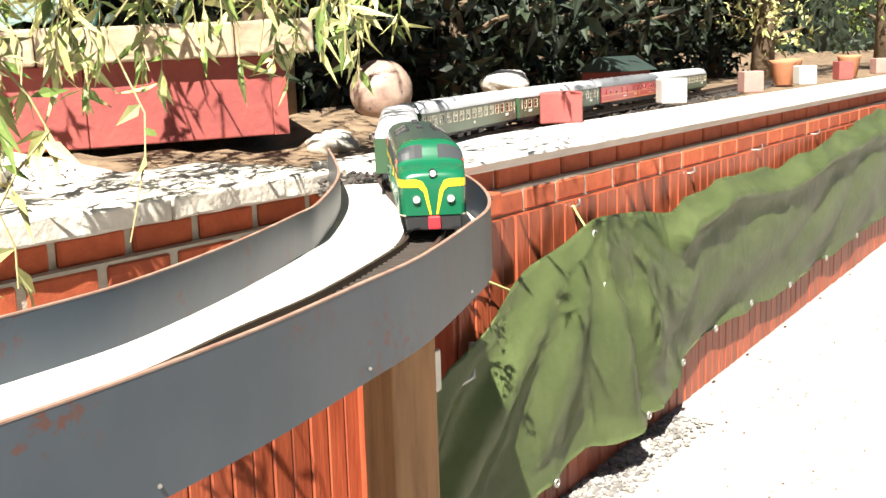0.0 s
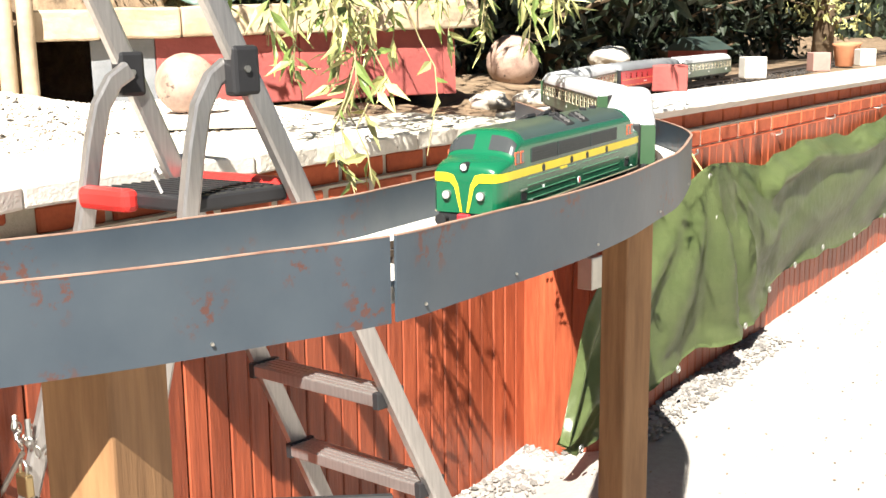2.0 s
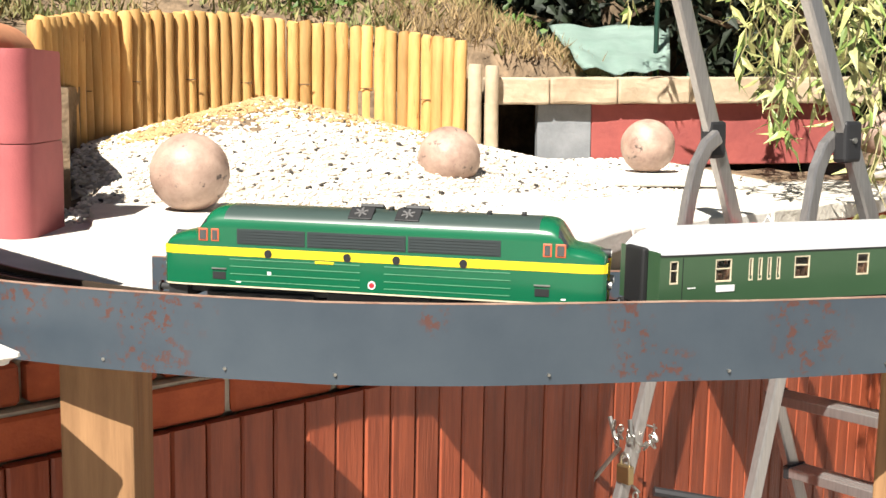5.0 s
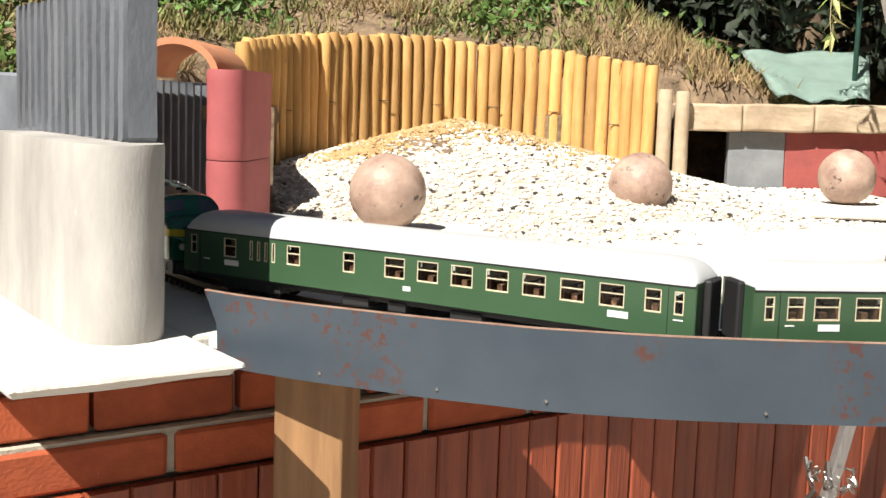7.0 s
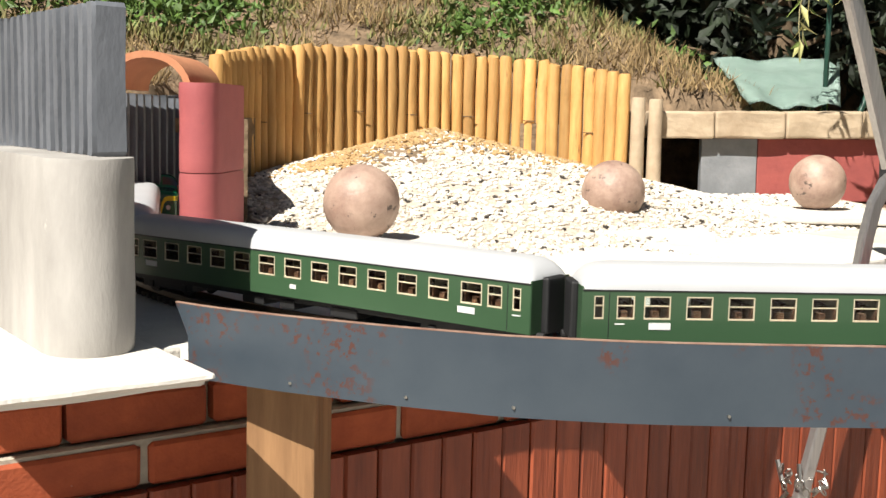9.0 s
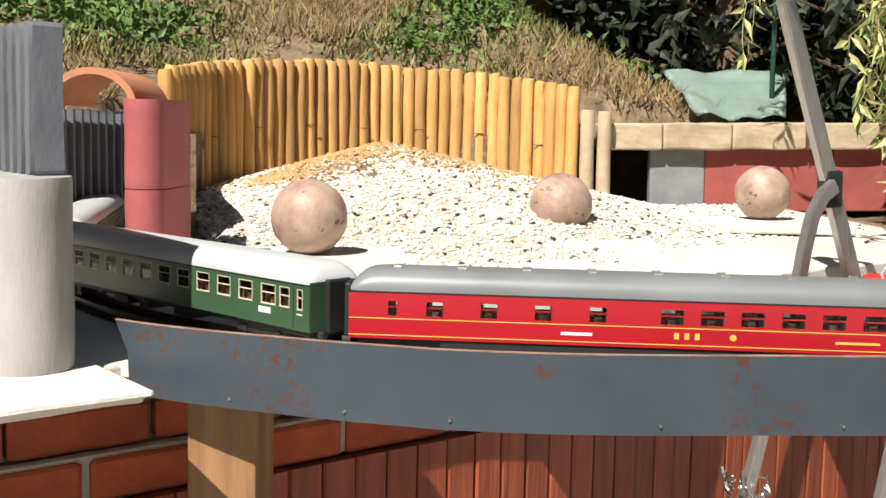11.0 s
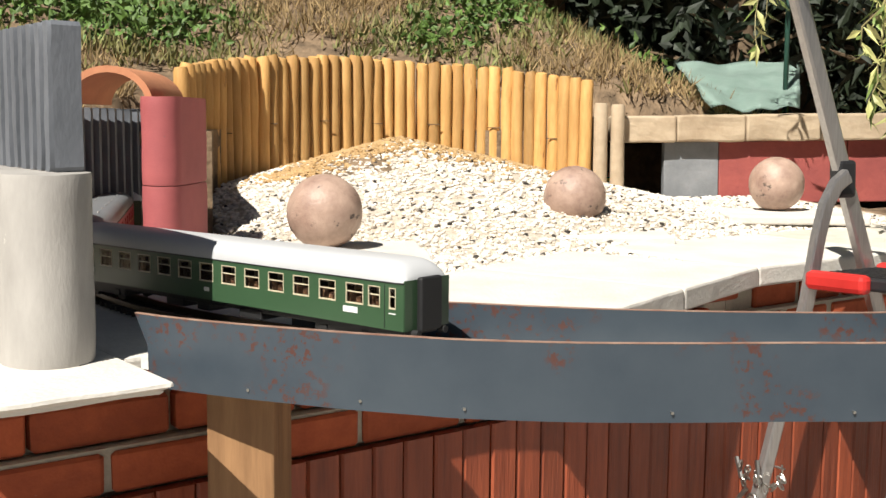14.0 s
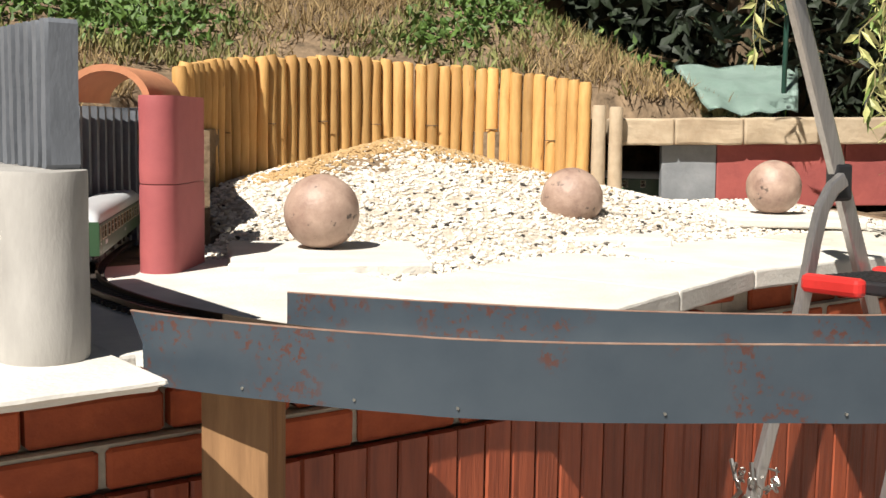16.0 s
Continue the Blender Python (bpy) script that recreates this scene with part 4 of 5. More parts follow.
# ---- tunnel entrance on the left ----
def capsule(a, b, r, seg=10):
    """Plan outline round the line a-b."""
    a, b = Vector(a), Vector(b)
    ang = math.atan2(b.y - a.y, b.x - a.x)
    out = []
    for k in range(seg + 1):
        t = ang + math.pi / 2 + math.pi * k / seg
        out.append((a.x + r * math.cos(t), a.y + r * math.sin(t)))
    out += [(b.x + r * math.cos(ang - math.pi / 2), b.y + r * math.sin(ang - math.pi / 2)), (b.x + r * math.cos(ang + math.pi / 2), b.y + r * math.sin(ang + math.pi / 2))]
    return out


def roughen(bm, k=0.002, f=25):
    for v in bm.verts:
        n = Vector((noise.noise(v.co * f), noise.noise(v.co * f + Vector((9, 0, 0))), noise.noise(v.co * f + Vector((0, 9, 0)))))
        v.co += n * k
    return bm


def upright(name, outline, z0, z1, mat, label, smooth=True, rough=0.0016):
    bm = bmesh.new()
    zs = [z0, z0 + 0.006] + [z0 + (z1 - z0) * k / 6 for k in range(1, 6)] + [z1 - 0.006, z1]
    cx, cy = sum(p[0] for p in outline) / len(outline), sum(p[1] for p in outline) / len(outline)
    rows = []
    for i, z in enumerate(zs):
        s = 0.985 if i in (0, len(zs) - 1) else 1
        rows.append([bm.verts.new((cx + (x - cx) * s, cy + (y - cy) * s, z)) for x, y in outline])
    k = len(outline)
    for a, b in zip(rows, rows[1:]):
        for j in range(k):
            bm.faces.new((a[j], a[(j + 1) % k], b[(j + 1) % k], b[j]))
    bm.faces.new(rows[0][::-1])
    bm.faces.new(rows[-1])
    bmesh.ops.recalc_face_normals(bm, faces=bm.faces)
    roughen(bm, rough)
    ob = finish(name, bm, mat, smooth=smooth)
    ob.data.set_sharp_from_angle(angle=radians(32))
    return tagged(ob, label, "palisade", "concrete palisades of the tunnel mouth")


def fluted(a, b, thick, pitch=0.034, depth=0.020):
    """Outline of a block with a ribbed front from a to b; its back lies to the left of a-b."""
    a, b = Vector((*a, 0)), Vector((*b, 0))
    d = (b - a).normalized()
    n = Vector((-d.y, d.x, 0))
    length = (b - a).length
    k = int(length / pitch)
    out = []
    for i in range(k):
        for f, o in ((0.0, 0.0), (0.5, 0.0), (0.62, depth), (0.88, depth)):
            p = a + d * ((i + f) * length / k) + n * o
            out.append((p.x, p.y))
    out += [(b.x, b.y), (b.x + n.x * thick, b.y + n.y * thick), (a.x + n.x * thick, a.y + n.y * thick)]
    return out


PA, PD = Vector((-1.938, -0.158)), Vector((-0.844, 0.536))
PB = PA + PD * 0.40
upright("grey_palisade", capsule(PA, PB, 0.058), DECK - 0.002, 1.252, "greypal", "grey half-round concrete palisade standing on the slab")
N2 = Vector((0.536, 0.844))
c0 = Vector((-1.952, -0.192)) + N2 * 0.048
c1 = c0 + PD * 0.53
upright("dark_palisade", fluted(c1, c0, 0.037), 1.253, 1.445, "darkpal", "dark ribbed concrete palisade block stacked on the grey one", smooth=False, rough=0.0015)
R0, RD = Vector((-2.300, 0.612)), Vector((-0.29, 0.957))
upright("red_palisade", capsule(R0 + RD * 0.02, R0 + RD * 0.20, 0.041), DECK - 0.02, 1.186, "redtile", "red rounded concrete palisade beside the tunnel mouth")
upright("red_palisade", capsule(R0 + RD * 0.02, R0 + RD * 0.20, 0.041), 1.188, 1.366, "redtile", "red rounded concrete palisade stacked on another")
upright("dark_palisade", fluted((-2.70, 1.15), (-2.62, 0.42), -0.08), 1.0, 1.345, "darkpal", "dark ribbed concrete palisade lining the tunnel", smooth=False)


def build_roof_tile():
    bm = bmesh.new()
    axis = Vector((-0.36, 0.93, 0)).normalized()
    side = Vector((axis.y, -axis.x, 0))
    c = Vector((-2.435, 0.63, 1.352))
    rows = []
    for s in (0.0, 0.004, 0.15, 0.30):
        o = [c + axis * s + side * (0.092 * math.cos(a)) + Vector((0, 0, 0.078 * math.sin(a))) for a in [math.pi * k / 16 for k in range(17)]]
        i = [c + axis * s + side * (0.078 * math.cos(a)) + Vector((0, 0, 0.064 * math.sin(a))) for a in [math.pi * k / 16 for k in range(16, -1, -1)]]
        rows.append([bm.verts.new(p) for p in o + i])
    k = len(rows[0])
    for a, b in zip(rows, rows[1:]):
        for j in range(k):
            bm.faces.new((a[j], a[(j + 1) % k], b[(j + 1) % k], b[j]))
    for r in (rows[0], rows[-1]):
        for j in range(16):
            bm.faces.new((r[j], r[j + 1], r[k - 2 - j], r[k - 1 - j]))
    bmesh.ops.recalc_face_normals(bm, faces=bm.faces)
    ob = finish("roof_tile", bm, "terracotta", smooth=True)
    ob.data.set_sharp_from_angle(angle=radians(40))
    tagged(ob, "half-round terracotta ridge tile bridging the tunnel mouth", "roof tile")


build_roof_tile()


# ---- step ladder ----
LAD = pose(-0.852, 1.261, 0.012, 0, -2.0, -38)


def rail_bm(pts, w=0.042, t=0.022):
    """A rounded rectangular rail through points in the y-z plane at an x of its own."""
    bm = bmesh.new()
    pts = [Vector(p) for p in pts]
    rows = []
    for i, p in enumerate(pts):
        tan = (pts[min(i + 1, len(pts) - 1)] - pts[max(i - 1, 0)]).normalized()
        ax = Vector((1, 0, 0))
        ay = tan.cross(ax).normalized()
        ax = ay.cross(tan).normalized()
        ring = []
        for sx, sy in ((1, 0.7), (0.75, 1), (-0.75, 1), (-1, 0.7), (-1, -0.7), (-0.75, -1), (0.75, -1), (1, -0.7)):
            ring.append(bm.verts.new(p + ax * (sx * t / 2) + ay * (sy * w / 2)))
        rows.append(ring)
    for a, b in zip(rows, rows[1:]):
        for j in range(8):
            bm.faces.new((a[j], a[(j + 1) % 8], b[(j + 1) % 8], b[j]))
    bm.faces.new(rows[0])
    bm.faces.new(rows[-1])
    bmesh.ops.recalc_face_normals(bm, faces=bm.faces)
    return bm


def build_ladder():
    lad = thing("step_ladder", LAD, "folding aluminium step ladder with red and black platform, padlocked", "ladder")

    def main_y(z):
        return -0.456 * (z - 1.21)
    for sx in (-1, 1):
        pts = [(sx * (0.172 + 0.045 * (1.21 - z)), main_y(z), z) for z in (0.035, 0.4, 0.8, 1.21, 1.45, 1.6)]
        pts += [(sx * 0.150, main_y(1.6) - 0.010, 1.625), (sx * 0.145, main_y(1.6) + 0.0, 1.64)]
        r = part("climbing_rail", rail_bm(pts), "alu", lad, "brushed aluminium rail")
        part("foot", box(sx * 0.225 - 0.018, sx * 0.225 + 0.018, main_y(0.03) - 0.03, main_y(0.03) + 0.03, 0.005, 0.05, 0.006), "black", r)
        legs = [(sx * 0.176, -0.012, 1.205), (sx * 0.178, -0.045, 1.185), (sx * 0.18, -0.075, 1.14), (sx * 0.182, -0.095, 1.07), (sx * 0.184, -0.125, 0.93), (sx * 0.19, -0.267, 0.49), (sx * 0.198, -0.42, 0.035)]
        g = part("support_leg", rail_bm([(x - sx * 0.026, y, z) for x, y, z in legs], 0.034, 0.02), "alu", lad, "bent aluminium support leg")
        part("foot", box(sx * 0.172 - 0.016, sx * 0.172 + 0.016, -0.445, -0.395, 0.005, 0.05, 0.006), "black", g)
        h = part("hinge", box(sx * 0.172 - 0.018, sx * 0.172 + 0.016, -0.026, 0.03, 1.155, 1.24, 0.008), "black", lad, "black plastic hinge")
        part("screw", cyl((sx * 0.172 - 0.02, 0.0, 1.2), (sx * 0.172 + 0.02, 0.0, 1.2), 0.006, seg=10), "chain", h)
    bar = [(-0.145, main_y(1.64), 1.64), (-0.10, main_y(1.65), 1.652), (0.10, main_y(1.65), 1.652), (0.145, main_y(1.64), 1.64)]
    part("top_handle", tube(bar, 0.016, 10), "alu", lad, "curved grab handle", smooth=True)
    for z in (0.775, 0.567, 0.356, 0.147):
        y, hw = main_y(z), 0.172 + 0.045 * (1.21 - z) - 0.01
        st = part("step", box(-hw, hw, y - 0.035, y + 0.035, z - 0.026, z, 0.003), "alu", lad, "ribbed aluminium step")
        for k in range(5):
            part("rib", box(-hw, hw, y - 0.03 + 0.0135 * k, y - 0.026 + 0.0135 * k, z, z + 0.0015), "alu", st)
        for sx in (-1, 1):
            part("step_cap", box(sx * hw - 0.008, sx * hw + 0.008, y - 0.037, y + 0.037, z - 0.03, z + 0.004, 0.002), "black", st)
    pl = part("platform", box(-0.155, 0.155, -0.11, 0.10, 0.965, 0.993, 0.006), "black", lad, "black ribbed platform")
    for k in range(9):
        part("rib", box(-0.14, 0.14, -0.095 + 0.021 * k, -0.088 + 0.021 * k, 0.993, 0.996), "black", pl)
    part("front_lip", box(-0.158, 0.0, -0.138, -0.104, 0.958, 1.0, 0.012), "redplastic", pl, "red plastic lip")
    part("rear_lip", box(-0.158, 0.158, 0.096, 0.132, 0.962, 1.004, 0.012), "redplastic", pl, "red plastic lip")
    part("hook", tube([(0.06, -0.10, 0.995), (0.06, -0.115, 1.03), (0.07, -0.115, 1.045), (0.08, -0.112, 1.03)], 0.003, 6), "white", pl)
    part("brace", tube([(-0.15, -0.20, 0.42), (-0.02, -0.02, 0.38), (0.18, 0.3, 0.34)], 0.011, 8), "black", lad, "dark spreader bar")


build_ladder()


def build_lock():
    m = LAD @ pose(-0.165, -0.245, 0.545)
    lk = thing("padlock", LAD @ pose(-0.165, -0.272, 0.487), "brass padlock hanging on a galvanised chain round the ladder leg", "padlock")
    part("lock_body", box(-0.004, 0.036, -0.03, -0.014, -0.03, 0.012, 0.004), "brass", lk, "worn brass body")
    part("shackle", tube([(0.004, -0.022, 0.01), (0.004, -0.022, 0.028), (0.010, -0.022, 0.036), (0.022, -0.022, 0.036), (0.028, -0.022, 0.028), (0.028, -0.022, 0.01)], 0.0035, 8), "chain", lk, smooth=True)
    ch = thing("chain", m, "galvanised steel chain wound round the ladder leg", "chain")
    r2 = random.Random(3)
    places = [(0.055 * math.cos(a) * (1 if a < 3.2 else 0.8), 0.03 * math.sin(a) - 0.006, 0.012 * math.sin(3 * a)) for a in [0.55 * k for k in range(12)]]
    places += [(0.055 * math.cos(a + 1), 0.032 * math.sin(a + 1) - 0.008, 0.016 + 0.014 * math.cos(2 * a)) for a in [0.6 * k for k in range(11)]]
    places += [(0.03, -0.03, -0.10 - 0.017 * k) for k in range(4)]
    link = None
    for p in places:
        ring = [(0.011 * math.cos(t), 0.006 * math.sin(t), 0) for t in [2 * math.pi * k / 10 for k in range(11)]]
        if link is None:
            link = part("link", tube(ring, 0.0022, 5), "chain", ch)
            o = link
        else:
            o = new("link", link.data)
            o.parent = ch
        o.matrix_basis = pose(*p, r2.uniform(0, 180), r2.uniform(0, 90), r2.uniform(0, 180))
    for a, b in (((-0.06, -0.02, 0.04), (-0.035, -0.03, 0.0)), ((0.01, -0.03, 0.05), (0.02, -0.035, 0.005)), ((-0.02, -0.03, -0.02), (-0.085, -0.05, -0.11))):
        part("tag_end", tube([a, [(x + y) / 2 for x, y in zip(a, b)], b], 0.0055, 6), "chain", ch)


build_lock()


# ---- tarpaulin ----
def build_tarp():
    T = thing("tarpaulin", WALL, "dark green tarpaulin hung in folds along the boards", "tarpaulin")
    us = np.linspace(3.13, 10.2, 190)
    top = np.interp(us, [3.13, 3.27, 3.38, 3.55, 3.66, 3.85, 4.05, 4.31, 4.64, 4.72, 5.02, 5.7, 6.8, 7.28, 8.1, 9.04, 10.2], [0.15, 0.473, 0.583, 0.64, 0.717, 0.775, 0.831, 0.814, 0.764, 0.79, 0.825, 0.80, 0.884, 0.92, 0.86, 0.80, 0.84])
    low = np.interp(us, [3.13, 3.19, 3.36, 3.49, 3.69, 4.0, 4.25, 4.36, 4.65, 4.69, 5.15, 5.65, 6.76, 7.8, 9, 10.2], [0.12, 0.085, 0.08, 0.12, 0.15, 0.215, 0.20, 0.20, 0.215, 0.285, 0.31, 0.29, 0.335, 0.37, 0.36, 0.4])
    bm = bmesh.new()
    n = 34
    rows = []
    for u, a, b in zip(us, top, low):
        row = []
        for j in range(n + 1):
            f = j / n
            z = a + (b - a) * f
            ridge = 4.05 + 0.22 * f ** 1.4
            side = u - ridge
            out = 0.10 * (0.35 + 0.65 * f)
            if side < 0:        # the near flap leans out and falls away towards its loose end
                v = -0.03 - out * max(0.0, 1 + side / 0.62) ** 1.3
            else:               # behind the slit the sheet lies back against the boards
                slit = min(1.0, side / 0.035) * min(1.0, max(0.0, f - 0.12) * 5)
                v = -0.03 - out * max(0.0, 1 - side / 0.75) * (1 - 0.75 * slit)
                v -= 0.05 * math.exp(-((side - 0.17) / 0.09) ** 2) * f
            fan = math.atan2(side - 0.02, 0.12 + f)     # folds fan out from the hung-up peak
            if u < 4.75:
                v += 0.016 * math.sin(fan * 17) * min(1.0, f * 2.5) * (1 if side < 0 else 0.6) - 0.010 * abs(math.sin(fan * 31 + 1)) * f
            v -= 0.045 * math.sin(math.pi * min(1, f * 1.1)) * (1 if u > 4.3 else 0.35)
            v -= 0.045 * abs(noise.noise((u * 1.3 + f * 1.1, f * 1.3, 0.3))) + 0.012 * abs(noise.noise((u * 4 - f * 5, f * 2.0, 4)))
            if u > 4.6:
                v -= 0.014 * abs(noise.noise((u * 11, f * 5, 2))) * max(0.0, 1 - f * 2.2)
            if u > 4.6:
                v -= 0.055 * math.exp(-((f - 0.14 - 0.05 * noise.noise((u * 3, 0, 0))) / 0.07) ** 2)
            zz = z + 0.012 * noise.noise((u * 5, f * 2, 7)) * (1 if 0 < j < n else 2)
            row.append(bm.verts.new((u, min(v, -0.014), zz)))
        rows.append(row)
    for a, b in zip(rows, rows[1:]):
        for j in range(n):
            bm.faces.new((a[j], b[j], b[j + 1], a[j + 1]))
    bmesh.ops.solidify(bm, geom=bm.faces, thickness=0.003)
    part("sheet", bm, "tarp", T, "green woven plastic sheet", smooth=True)
    for u, z, v in ((4.04, 0.655, -0.115), (4.22, 0.255, -0.16), (3.74, 0.215, -0.125), (4.04, 0.79, -0.085), (4.62, 0.30, -0.10), (4.9, 0.345, -0.10), (5.25, 0.36, -0.1), (5.7, 0.34, -0.1), (6.2, 0.36, -0.1), (6.7, 0.38, -0.1), (7.3, 0.41, -0.1), (3.2, 0.11, -0.075)):
        ring = [(u + 0.010 * math.cos(t), v, z + 0.010 * math.sin(t)) for t in [2 * math.pi * k / 12 for k in range(13)]]
        part("eyelet", tube(ring, 0.0035, 6), "chain", T, "metal eyelet")
    for pts in ([(3.66, -0.05, 0.71), (3.6, -0.03, 0.74), (3.5, -0.02, 0.755)], [(4.03, -0.07, 0.80), (4.05, -0.03, 0.84), (4.06, -0.012, 0.86)]):
        part("cord", tube(pts, 0.003, 5), "dryleaf", T, "pale cord")


build_tarp()
for u, z in ((4.06, 0.856), (4.875, 0.858), (5.55, 0.873), (6.3, 0.873), (7.2, 0.88)):
    h = finish("wall_hook", tube([(0, 0.01, 0), (0, -0.02, 0), (0.004, -0.03, 0.008), (0.008, -0.026, 0.02)], 0.004, 6), "chain")
    h.matrix_world = WALL @ pose(u, 0, z)
    tagged(h, "small metal screw hook in the wall boards", "hook", "hooks along the wall")
h = finish("metal_bracket", box(3.30, 3.36, -0.05, 0.0, 0.545, 0.64, 0.004), "chain")
bm = tube([(3.34, -0.03, 0.55), (3.42, -0.045, 0.535), (3.49, -0.045, 0.54), (3.50, -0.04, 0.62)], 0.008, 8)
h2 = finish("drain_pipe", bm, "chain", smooth=True)
h.matrix_world = WALL
h2.matrix_world = WALL
tagged(h, "small galvanised box fixed to the boards", "bracket")
tagged(h2, "bent galvanised pipe below the trough", "pipe")


# ---- small stones ----
STONES = []
for k in range(5):
    bm = bmesh.new()
    bmesh.ops.create_icosphere(bm, subdivisions=1, radius=1)
    for v in bm.verts:
        v.co *= 1 + 0.3 * noise.noise(v.co * 1.7 + Vector((k * 5, 0, 0)))
        v.co.z *= 0.6
    STONES.append(([v.co.copy() for v in bm.verts], [[v.index for v in f.verts] for f in bm.faces]))
    bm.free()


def scatter(name, places, mat, label, category):
    """Many stones in one mesh: places as (x, y, z, size)."""
    r = random.Random(len(places))
    verts, faces = [], []
    for x, y, z, s in places:
        vs, fs = STONES[r.randrange(5)]
        m = Matrix.Translation((x, y, z)) @ Euler((r.uniform(-0.5, 0.5), r.uniform(-0.5, 0.5), r.uniform(0, 6.3))).to_matrix().to_4x4() @ Matrix.Diagonal((s * r.uniform(0.7, 1.5), s, s, 1))
        o = len(verts)
        verts += [m @ v for v in vs]
        faces += [[i + o for i in f] for f in fs]
    me = bpy.data.meshes.new(name)
    me.from_pydata(verts, [], faces)
    me.materials.append(M[mat])
    return tagged(new(name, me), label, category, kind="stuff")


def build_gravel():
    r = random.Random(11)
    pale, dark = [], []
    while len(pale) < 21000:
        u, v = r.uniform(0.25, 3.2), r.uniform(0.45, 2.6)
        p = wp(u, v)
        if v > bank_line(u) + 0.05 or v < np.interp(u, [0.25, 0.9, 1.0, 3.2], [1.1, 0.95, 0.48, 0.5]) + 0.05 * noise.noise((u * 4, 0, 0)):
            continue
        if float(np.min(np.hypot(TRACK[::8, 0] - p.x, TRACK[::8, 1] - p.y))) < 0.11:
            continue
        s = r.uniform(0.0045, 0.0098)
        (dark if r.random() < 0.05 else pale).append((p.x, p.y, hill(p.x, p.y) + s * 0.25 + 0.008, s))
    scatter("gravel", pale, "pebble", "pale mixed garden gravel heaped before the log fence", "gravel")
    scatter("dark_pebbles", dark, "darkstone", "dark chips among the pale gravel", "gravel")
    track = []
    for k in range(5200):
        s = r.uniform(2.6, 9.0) if k % 3 else r.uniform(2.6, 5.0)
        p = on_track(s)
        q = on_track(s + 0.02)
        n = Vector((q.y - p.y, p.x - q.x, 0)).normalized()
        o = r.uniform(-0.16, 0.16)
        track.append((p.x + n.x * o, p.y + n.y * o, 0.998 + r.uniform(-0.003, 0.003), r.uniform(0.004, 0.008)))
    scatter("ballast", track, "darkstone", "dark fine ballast round the station track", "ballast")
    foot = []
    for k in range(2400):
        u = r.uniform(2.2, 4.7)
        v = (0.0 if u > 3.52 else 0.29) - abs(r.gauss(0, 0.09)) - 0.01
        if u > 3.52 and v < -0.17:
            continue
        p = wp(u, v)
        foot.append((p.x, p.y, drive_height(u, v) + 0.004, r.uniform(0.005, 0.012)))
    scatter("wall_foot_gravel", foot, "greystone", "grey gravel along the foot of the wall", "gravel")
    drive = []
    for k in range(700):
        u, v = r.uniform(2.2, 9.0), r.uniform(-1.6, -0.05)
        p = wp(u, v)
        drive.append((p.x, p.y, 0.03 + 0.033 * min(u - 2.9, 6) + 0.001, r.uniform(0.002, 0.0045)))
    scatter("driveway_chips", drive, "brownstone", "scattered brown chips on the pale driveway", "gravel")


M["darkstone"] = material("dark_chippings", (0.075, 0.065, 0.055), 0.85, second=(0.035, 0.03, 0.026), scale=4, island=0.4)
M["greystone"] = material("grey_chippings", (0.34, 0.32, 0.29), 0.85, second=(0.14, 0.13, 0.12), scale=4, island=0.5)
M["brownstone"] = material("brown_chippings", (0.26, 0.19, 0.13), 0.85, second=(0.14, 0.10, 0.07), scale=4, island=0.5)
build_gravel()


def build_gravel_bed():
    bm = bmesh.new()
    us = [0.2 + 0.06 * i for i in range(52)]
    vs = [0.46 + 0.06 * i for i in range(34)]
    vert = {}
    for i, u in enumerate(us):
        for j, v in enumerate(vs):
            p = wp(u, v)
            lim = np.interp(u, [0.25, 0.9, 1.0, 3.2], [1.08, 0.93, 0.47, 0.5])
            if lim <= v <= bank_line(u) and float(np.min(np.hypot(TRACK[::8, 0] - p.x, TRACK[::8, 1] - p.y))) > 0.1:
                vert[i, j] = bm.verts.new((p.x, p.y, hill(p.x, p.y) + 0.008))
    for i in range(len(us) - 1):
        for j in range(len(vs) - 1):
            q = [vert.get(k) for k in ((i, j), (i + 1, j), (i + 1, j + 1), (i, j + 1))]
            if all(q):
                bm.faces.new(q)
    tagged(finish("gravel_bed", bm, "gravelbed", smooth=True), "sandy gravel bed of the garden railway", "gravel", kind="structure")
    r = random.Random(5)
    earth = []
    for x, y, s, n in ((-2.52, 2.02, 0.10, 900), (-2.62, 1.80, 0.07, 500), (-2.25, 2.22, 0.17, 1500)):
        for k in range(n):
            px, py = x + r.gauss(0, s), y + r.gauss(0, s * 0.7)
            q = r.uniform(0.004, 0.010)
            earth.append((px, py, hill(px, py) + 0.011 + q * 0.3, q))
    scatter("sandy_earth", earth, "sand", "yellow-brown sandy earth crumbs on the gravel heap", "earth")


build_gravel_bed()


